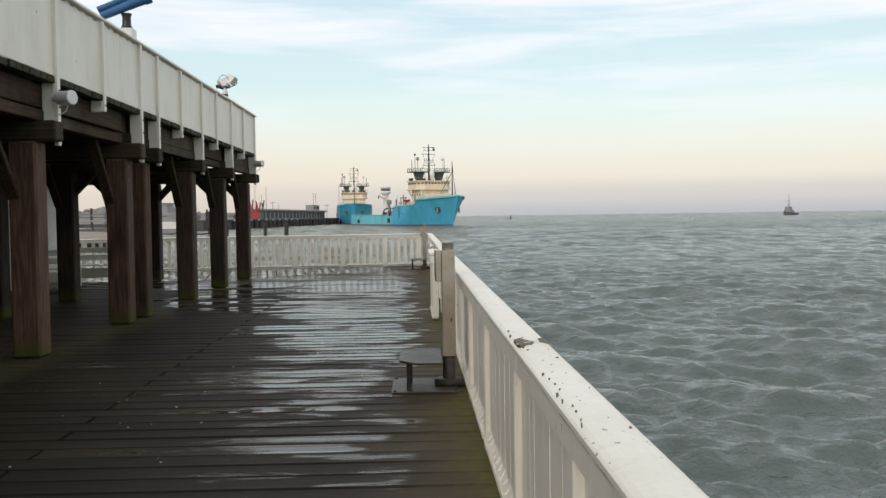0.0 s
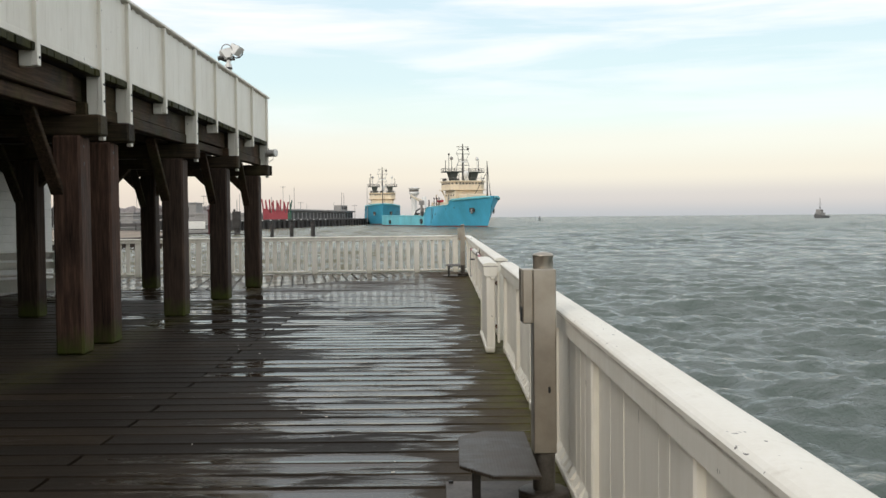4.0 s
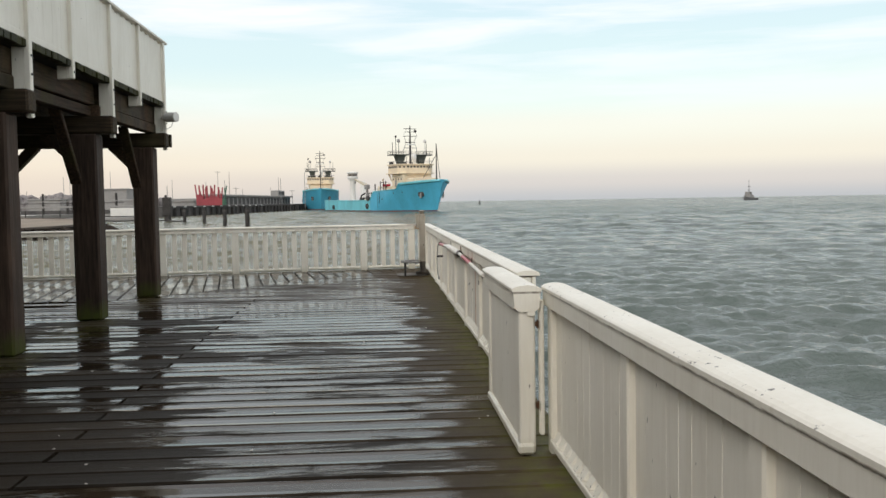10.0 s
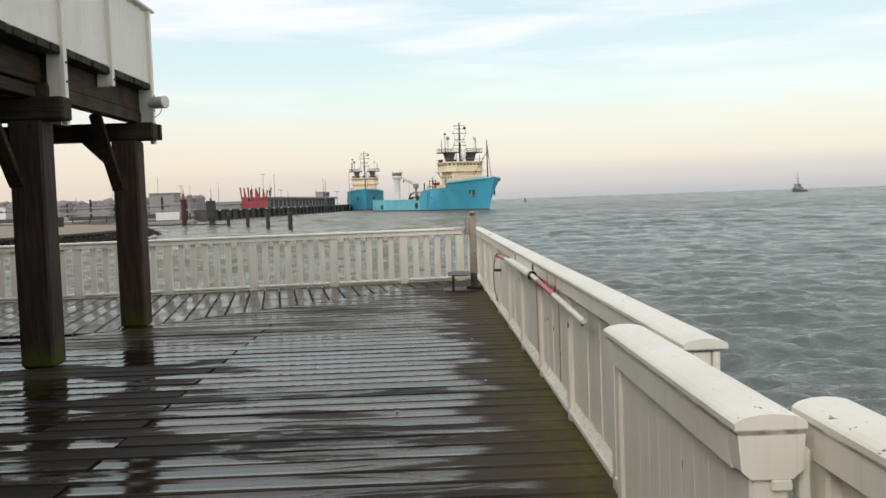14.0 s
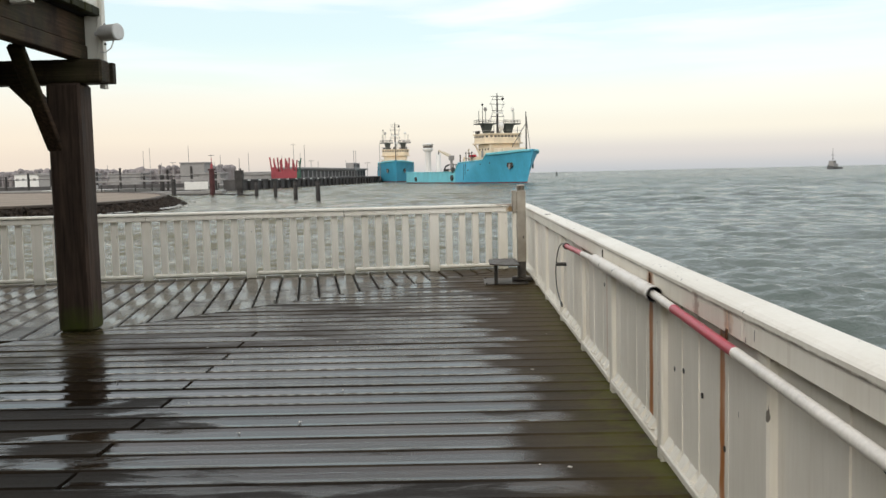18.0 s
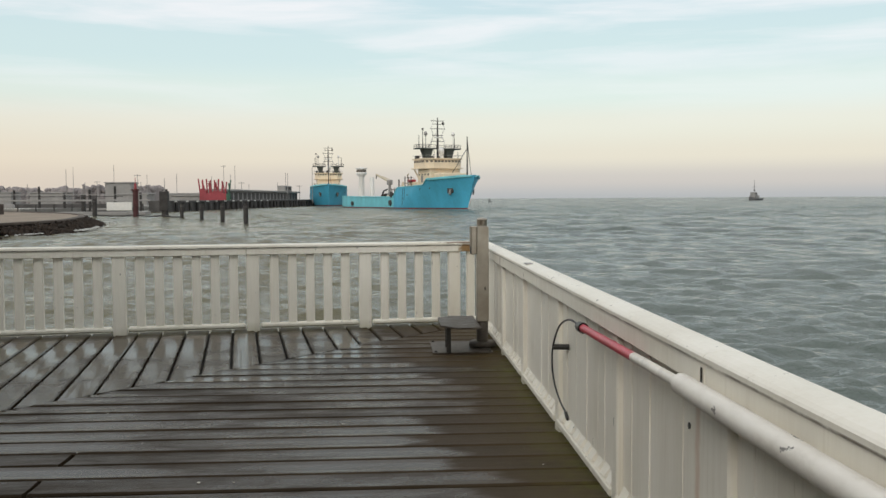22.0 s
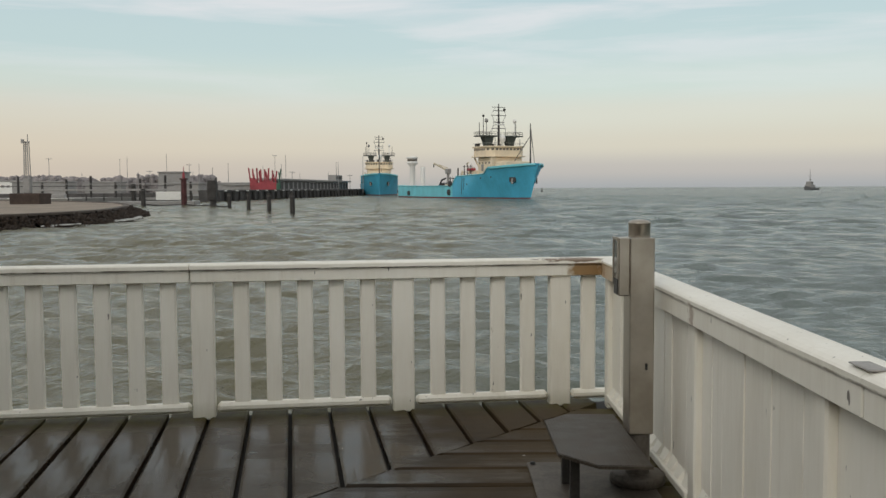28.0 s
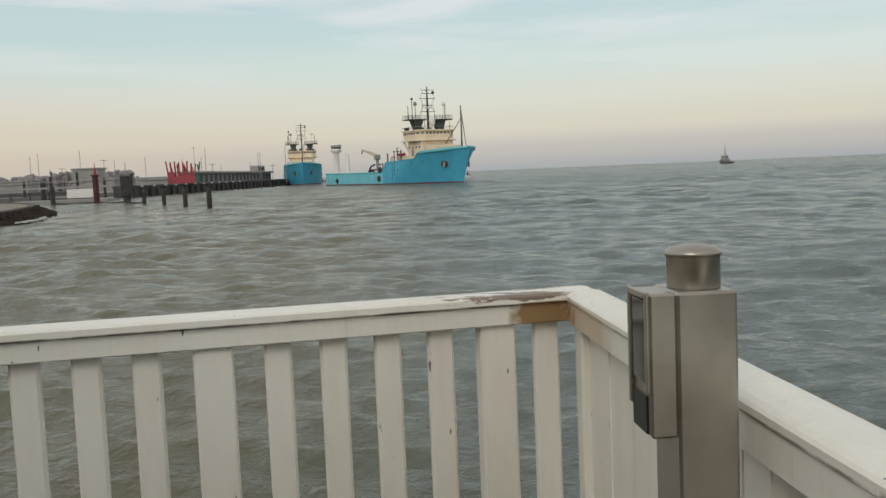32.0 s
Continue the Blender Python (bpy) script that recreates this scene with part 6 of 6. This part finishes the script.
def shore():
    # sand apron with a stone edge, low over the water
    rim = [(-140, 84), (-75, 86), (-48, 90), (-38.5, 94.5), (-35.2, 99.5), (-34.2, 106), (-34.4, 116), (-38.5, 134), (-43.5, 149), (-50, 163.7), (-63, 182.4), (-76.6, 196.3), (-140, 240)]
    structure("apron", Geo().prism(rim, -3.0, -0.52), APRON, "low sandy quay apron behind a stone edge", "quay")
    cap, stones = Geo(), Geo()
    for a, b in zip(rim, rim[1:]):
        cap.beam((*a, -0.52), (*b, -0.52), 0.8, 0.26, 0.05)
    structure("apron_kerb", cap, KERB, "dark kerb around the apron", "kerb")
    rng = random.Random(3)
    for (x0, y0), (x1, y1) in zip(rim[1:], rim[2:]):
        d = Vector((x1 - x0, y1 - y0))
        out = Vector((d.y, -d.x)).normalized()
        for i in range(int(d.length * 26)):
            k, o = rng.random(), 0.3 + rng.random() ** 0.8 * 2.5
            p = Vector((x0, y0)) + d * k + out * o
            r = rng.uniform(0.12, 0.30)
            z = -0.62 - o * 0.42 + rng.uniform(-0.15, 0.12)
            m = pose(p.x, p.y, z, rng.uniform(0, 90), rng.uniform(0, 90), rng.uniform(0, 90))
            stones.box(-r, r, -r * 0.75, r * 0.75, -r * 0.6, r * 0.6, r * 0.35, m)
    tagged(part("rock_armour", stones, STONE), "dark wet boulders piled along the apron's edge", "rocks", kind="stuff")
    bank = Geo()
    for (x0, y0), (x1, y1) in zip(rim, rim[1:]):
        d = Vector((x1 - x0, y1 - y0))
        out = Vector((d.y, -d.x)).normalized() * 3.2
        bank.add([(x0, y0, -0.56), (x1, y1, -0.56), (x1 + out.x, y1 + out.y, -2.6), (x0 + out.x, y0 + out.y, -2.6)], [[0, 3, 2, 1]])
    structure("bank", bank, STONE, "dark stone slope down to the water", "bank")
    foam = Geo()
    for (x0, y0), (x1, y1) in zip(rim[2:], rim[3:9]):
        d = Vector((x1 - x0, y1 - y0))
        out = Vector((d.y, -d.x)).normalized()
        for i in range(int(d.length * 16)):
            p = Vector((x0, y0)) + d * rng.random() + out * (2.5 + abs(rng.gauss(0, 0.7)))
            if math.sin(p.x * 0.9 + p.y * 0.37) + rng.uniform(-0.6, 0.6) < 0.25:
                continue
            r = rng.uniform(0.03, 0.13)
            m = pose(p.x, p.y, SEA + 0.22, rng.uniform(-10, 10), rng.uniform(-10, 10), math.degrees(math.atan2(d.y, d.x)) + rng.uniform(-25, 25))
            foam.box(-r * 1.8, r * 1.8, -r * 0.6, r * 0.6, -0.03, 0.03, 0.025, m)
    tagged(part("surf", foam, FOAM), "white surf breaking on the boulders", "surf", kind="stuff")

    # lattice light mast on its block
    t = thing("signal_mast", "tall lattice signal mast on a dark block", "mast", pose(-61.8, 160.0, -0.52))
    part("block", Geo().box(-1.9, 2.6, -2.0, 2.0, -1.0, 1.6, 0.1), BLOCK, t)
    part("lower_mast", Geo().box(-0.5, 0.5, -0.5, 0.5, 1.6, 3.8, 0.1), CONCRETE, t)
    g = Geo()
    for sx, sy in ((-1, -1), (1, -1), (1, 1), (-1, 1)):
        g.cyl((sx * 0.34, sy * 0.34, 3.8), (sx * 0.26, sy * 0.26, 9.2), 0.07, n=6)
    for i in range(10):
        z = 3.8 + i * 0.54
        g.cyl((-0.32, -0.32, z), (0.32, -0.32, z + 0.54), 0.04, n=5).cyl((0.32, -0.32, z), (-0.32, -0.32, z + 0.54), 0.04, n=5)
    part("lattice", g, CONCRETE, t)
    part("top_aerial", Geo().cyl((0.2, 0, 9.2), (0.2, 0, 10.3), 0.06, n=6).cyl((-0.6, 0, 9.2), (0.5, 0, 9.2), 0.08, n=6).box(-0.75, -0.35, -0.2, 0.2, 9.0, 9.6, 0.05), SHIP_GREY, t)

    # mooring piles in a row and the dolphins
    for x, y, top, r in ((-35.4, 175.3, 0.85, 0.31), (-29.1, 160.2, 0.9, 0.29), (-23.65, 147.3, 0.95, 0.29), (-18.8, 136.6, 1.0, 0.31), (-56.6, 197.0, 1.7, 0.42), (-70.0, 232.0, 2.8, 0.5)):
        p = thing("mooring_pile", "dark tarred mooring pile standing in the water", "pile", pose(x, y, SEA - 1.0), "mooring piles")
        part("shaft", Geo().cyl((0, 0, 0), (0, 0, top - SEA + 1.0), r * 1.05, r, 14), PILE, p)
        part("ring", Geo().cyl((0, 0, top - SEA + 0.55), (0, 0, top - SEA + 0.75), r * 1.12, n=14), PIER, p)
    boom = [(-56.6, 197.0), (-48.2, 194.5), (-41.2, 187.5), (-35.4, 175.3), (-29.1, 160.2), (-23.65, 147.3), (-18.8, 136.6)]
    for (x0, y0), (x1, y1) in zip(boom, boom[1:4]):
        f = thing("floating_boom", "thin dark floating boom slung between the piles", "boom", pose(x0, y0, SEA + 0.12), "booms between the piles")
        a, b = Vector((0, 0, 0.25)), Vector((x1 - x0, y1 - y0, 0.25))
        part("boom_log", Geo().tube([tuple(a + (b - a) * k + Vector((0, 0, -0.22 * math.sin(math.pi * k)))) for k in (0.06, 0.2, 0.35, 0.5, 0.65, 0.8, 0.94)], 0.13, 8), PILE, f)
    d = thing("red_dolphin", "dark red navigation dolphin with a light on top", "dolphin", pose(-48.2, 194.5, SEA - 1))
    part("shaft", Geo().cyl((0, 0, 0), (0, 0, 5.9), 0.52, 0.52, 14), PILE_RED, d)
    part("collar", Geo().cyl((0, 0, 5.9), (0, 0, 6.2), 0.75, 0.75, 14), PILE_RED, d)
    part("lantern", Geo().cyl((0, 0, 6.2), (0, 0, 7.2), 0.28, 0.22, 10).cyl((0, 0, 7.2), (0, 0, 8.4), 0.09, 0.05, 8), FAR_RED, d)
    d = thing("green_dolphin", "dark sheet-pile dolphin with a thin light pole", "dolphin", pose(-41.2, 187.5, SEA - 1))
    part("body", Geo().box(-0.75, 0.75, -0.7, 0.7, 2.2, 5.7, 0.08), PILE, d)
    part("leg", Geo().cyl((0.1, 0, 0), (0.1, 0, 2.3), 0.6, n=12), PILE, d)
    part("light_pole", Geo().cyl((0.1, 0, 5.7), (0.1, 0, 8.0), 0.08, 0.05, 8), SHIP_GREY, d)

    # the long jetty
    a, b = Vector((-57.6, 254.0)), Vector((-33.5, 470.0))
    u = (b - a).normalized()
    v = Vector((u.y, -u.x))                      # towards the open water
    ang = math.degrees(math.atan2(u.y, u.x))
    j = thing("jetty", "long dark timber jetty with fender piles running out to the moored ship", "jetty", pose(a.x, a.y, SEA, 0, 0, ang), kind="structure")
    L = (b - a).length
    part("wall", Geo().box(0, L, 0.0, 3.6, -1.5, 2.45, 0.05), PIER, j)
    part("coping", Geo().box(0, L, -0.25, 3.8, 2.45, 2.95, 0.08), PIER, j)
    for i in range(38):
        part("fender_pile", Geo().cyl((3 + i * 5.7, -0.55, -1.5), (3 + i * 5.7, -0.55, 2.35), 0.42, n=8), PILE if i % 3 else PIER, j)
    for i in range(12):
        part("white_mark", Geo().box(8 + i * 9, 10.2 + i * 9, -0.30, -0.255, 2.55, 2.85, 0.02), LAMP_WHITE, j)
    # pontoon and bridge towards the land
    p = thing("pontoon", "flat landing pontoon with a white panel hut", "pontoon", pose(-74, 217, SEA, 0, 0, 4))
    part("body", Geo().box(4, 22, -3, 3, -0.6, 0.7, 0.1), CONCRETE, p)
    part("white_panel", Geo().box(14.1, 19.2, -3.1, -2.9, 0.95, 2.7, 0.05), LAMP_WHITE, p)
    for i in range(10):
        part("post", Geo().cyl((-11 + i * 3.6, -2.6, 0.9), (-11 + i * 3.6, -2.6, 2.4), 0.14, n=6), PILE, p)
    part("walkway", Geo().box(-12, 22, 1.5, 3.0, 2.9, 3.3, 0.05).box(-12, 22, 1.5, 1.6, 4.3, 4.45, 0.02), SHIP_GREY, p)

    # red steel frames stacked on the jetty
    r = thing("steel_rack", "rack of bright red steel frames standing on the jetty", "steel rack", pose(-53.2, 302.0, SEA + 2.9, 0, 0, 6))
    rng = random.Random(17)
    for i in range(9):
        x = -4.2 + i * 0.98
        col = FAR_RED if i < 8 else FAR_GREEN
        part("upright", Geo().beam((x - 0.1, 0, 0), (x - 0.9 + 0.22 * i, 0.3, 6.6 + rng.uniform(-0.4, 0.4) - 0.1 * i), 0.36, 0.36, 0.03), col, r)
        part("diagonal", Geo().beam((x + 0.7, 0.4, 0.2), (x + 0.2 - 0.9 * (i % 2), 0.5, 5.6 + rng.uniform(-0.4, 0.4)), 0.30, 0.30, 0.03), col, r)
        part("base_frame", Geo().box(x - 0.52, x + 0.52, -0.7, 1.6, 0.0, 3.1 - 0.12 * i + rng.uniform(-0.8, 0.5), 0.05), col, r)
    # the long shed beside it
    s = thing("pier_shed", "long low grey shed with a flat roof along the jetty", "shed", pose(-57.5, 300.0, SEA + 2.9, 0, 0, 84.5))
    part("wall", Geo().box(22, 150, 0, 4, 0, 3.0, 0.05), SHED, s)
    part("roof", Geo().box(20, 152, -1.0, 5, 3.0, 3.7, 0.1), CONCRETE, s)
    for i in range(4, 24):
        part("bay_door", Geo().box(2 + i * 6.2, 6.2 + i * 6.2, -0.06, -0.01, 0.2, 2.6, 0.02), PIER, s)
    part("roof_hut", Geo().box(128, 142, 1, 4.5, 3.7, 6.2, 0.1), SHED, s)
    for i in range(4):
        part("hut_window", Geo().box(129.5 + i * 3.1, 131.8 + i * 3.1, 0.90, 0.99, 4.4, 5.6, 0.02), PIER, s)

    # white radar tower and a silo behind the ships
    w = thing("radar_tower", "white mushroom-shaped concrete radar tower", "tower", pose(-18.2, 610.0, -1.0))
    part("shaft", Geo().lathe([(2.3, 0), (1.9, 4), (1.8, 16.2), (2.2, 17.0)], (0, 0, 0), 20), LAMP_WHITE, w)
    part("head", Geo().lathe([(2.2, 16.8), (3.4, 18.2), (3.5, 19.0), (3.1, 19.2), (3.1, 21.2), (3.7, 21.4), (3.7, 22.0), (1.0, 22.5)], (0, 0, 0), 20), LAMP_WHITE, w)
    part("gallery_window", Geo().lathe([(3.12, 19.4), (3.14, 20.8)], (0, 0, 0), 20), WINDOW, w)
    w = thing("silo", "slim pale cylindrical silo beside the tower", "silo", pose(-11.6, 612.0, -1.0))
    part("shaft", Geo().lathe([(1.5, 0), (1.5, 15.6), (1.1, 16.2)], (0, 0, 0), 16), LAMP_WHITE, w)

    # the land behind the harbour, with woods and roofs; mist is painted into their colours
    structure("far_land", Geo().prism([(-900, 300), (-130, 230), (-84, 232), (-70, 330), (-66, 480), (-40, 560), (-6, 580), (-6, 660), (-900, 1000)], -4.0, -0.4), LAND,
              "flat harbour land painted mist-pale", "land")
    rng = random.Random(29)
    woods = Geo()
    for i in range(5200):
        k = rng.random()
        x = -900 + 760 * k
        y = 900 - 330 * k + rng.uniform(-40, 40)
        h = (6 + 5 * noise.noise(Vector((x * 0.012, 0, 3))) + rng.uniform(-3.0, 2.6)) * 1.25
        r = rng.uniform(0.7, 2.3)
        m = pose(x, y, h - r * 0.8, rng.uniform(0, 90), rng.uniform(0, 90), rng.uniform(0, 90))
        woods.box(-r, r, -r, r, -r, r, r * 0.5, m)
        woods.box(x - r * 0.8, x + r * 0.8, y - r * 0.8, y + r * 0.8, -1, h - r * 0.5, 0.8)
    tagged(part("far_woods", woods, TREES), "bare woods painted mist-pale beyond the harbour", "woods", kind="stuff")
    for x, y, wx, h, m in ((-122, 440, 11, 9.4, SHED), (-150, 430, 14, 5.0, CONCRETE), (-190, 460, 26, 5.5, SHED), (-100, 380, 12, 4.0, CONCRETE), (-225, 500, 18, 6.5, LAMP_WHITE),
                           (-88, 420, 16, 4.2, SHED), (-75, 360, 10, 3.2, CONCRETE)):
        hb = thing("harbour_building", "flat-roofed harbour building in mist-pale colours", "building", pose(x, y, -0.4), "buildings behind the harbour")
        part("wall", Geo().box(-wx / 2, wx / 2, 0, 12, 0, h, 0.1), m, hb)
        part("roof", Geo().box(-wx / 2 - 0.5, wx / 2 + 0.5, -0.5, 12.5, h, h + 0.6, 0.1), SHED, hb)
        for i in range(int(wx / 3)):
            part("window", Geo().box(-wx / 2 + 0.8 + i * 3, -wx / 2 + 2.4 + i * 3, -0.05, -0.01, h * 0.5, h * 0.7, 0.02), CONCRETE, hb)
    # harbour rails, lamp posts and yacht masts
    for i in range(14):
        x = -140 + i * 6.5
        p = thing("quay_post", "dark quay post in front of the harbour", "post", pose(x, 262 - 0.15 * (x + 140), -1.6), "quay posts")
        part("shaft", Geo().cyl((0, 0, 0), (0, 0, 5.0 + 0.8 * (i % 3)), 0.34, 0.30, 8), PILE, p)
    q = thing("quay_front", "long low quay front with a pale band", "quay", pose(-150, 263, SEA), kind="structure")
    part("wall", Geo().box(-120, 80, 0, 4, -1, 2.2, 0.05), PIER, q)
    part("pale_band", Geo().box(-120, 80, -0.06, -0.01, 0.5, 1.1, 0.02), CONCRETE, q)
    part("rail", Geo().box(-120, 80, 0.5, 0.6, 4.0, 4.2, 0.02), PIER, q)
    rng = random.Random(31)
    for i in range(26):
        x = -150 + i * 4.6 + rng.uniform(-1.5, 1.5)
        y = 400 + rng.uniform(-30, 60)
        h = rng.choice((8, 10, 12, 15, 18)) + rng.uniform(-1, 1)
        p = thing("yacht_mast", "thin mast rising behind the jetty", "mast", pose(x, y, -0.4), "masts in the harbour")
        part("pole", Geo().cyl((0, 0, 0), (0, 0, h), 0.16, 0.10, 6), SHIP_GREY, p)
        if i % 4 == 0:
            part("crossarm", Geo().cyl((-1.2, 0, h - 0.4), (1.2, 0, h - 0.4), 0.10, n=6), SHIP_GREY, p)
    for x, y, hd in ((-88, 236, 10), (-97, 238, -8)):
        b = thing("moored_boat", "small white boat lying at the quay", "boat", pose(x, y, SEA, 0, 0, hd), "boats at the quay")
        part("hull", Geo().prism([(-4, -1.3), (2, -1.3), (4.4, 0), (2, 1.3), (-4, 1.3)], 0, 1.3), LAMP_WHITE, b)
        part("cabin", Geo().box(-2, 1, -0.9, 0.9, 1.3, 2.3, 0.2), SHIP_GREY, b)
    # a buoy on the open water
    b = thing("buoy", "small dark channel buoy on the open water", "buoy", pose(74, 700, SEA))
    part("float", Geo().lathe([(1.0, -0.3), (1.1, 0.4), (0.4, 0.8), (0.3, 2.8), (0.05, 3.4)], (0, 0, 0), 12), SHIP_DARK, b)


# ---------------------------------------------------------------- build
railings()
pedestal_with_step(0.512, 7.38, "coin pedestals")
pedestal_with_step(0.512, 27.20, "coin pedestals", -0.10)
hook_pole()
shell_bits()
gallery()
horn_lamp(9.86)
horn_lamp(23.72)
floodlights()
telescope()
hall_and_benches()
WATER = sea_sheet()
SHIP_A = ship("supply_ship", "light blue supply ship with a cream wheelhouse under way", look_flat(5.5, 316.5, -67), True)
ship("supply_ship", "light blue supply ship with a cream wheelhouse lying at the jetty", look_flat(-28.9, 452.6, -86), True)
TUG = tug()
shore()
lay_boards()


def motions():
    """The blue ship comes slowly nearer and swings a little, the tug runs along the horizon, the waves drift."""
    rows = []
    for i in range(9):
        t = i * 4.0
        k = t / 32.0
        rows.append((t, look_flat(5.6 + 12.8 * k, 316.5 - 22.8 * k, -67 + 2.0 * k)))
    walk(SHIP_A, rows)
    walk(TUG, [(i * 8.0, look_flat(304.7 - 8.9 * i / 4, 738.4 + 30.2 * i / 4, 225)) for i in range(5)])
    walk(WATER, [(i * 8.0, pose(-3.1 * i, -2.9 * i, SEA)) for i in range(5)])


motions()
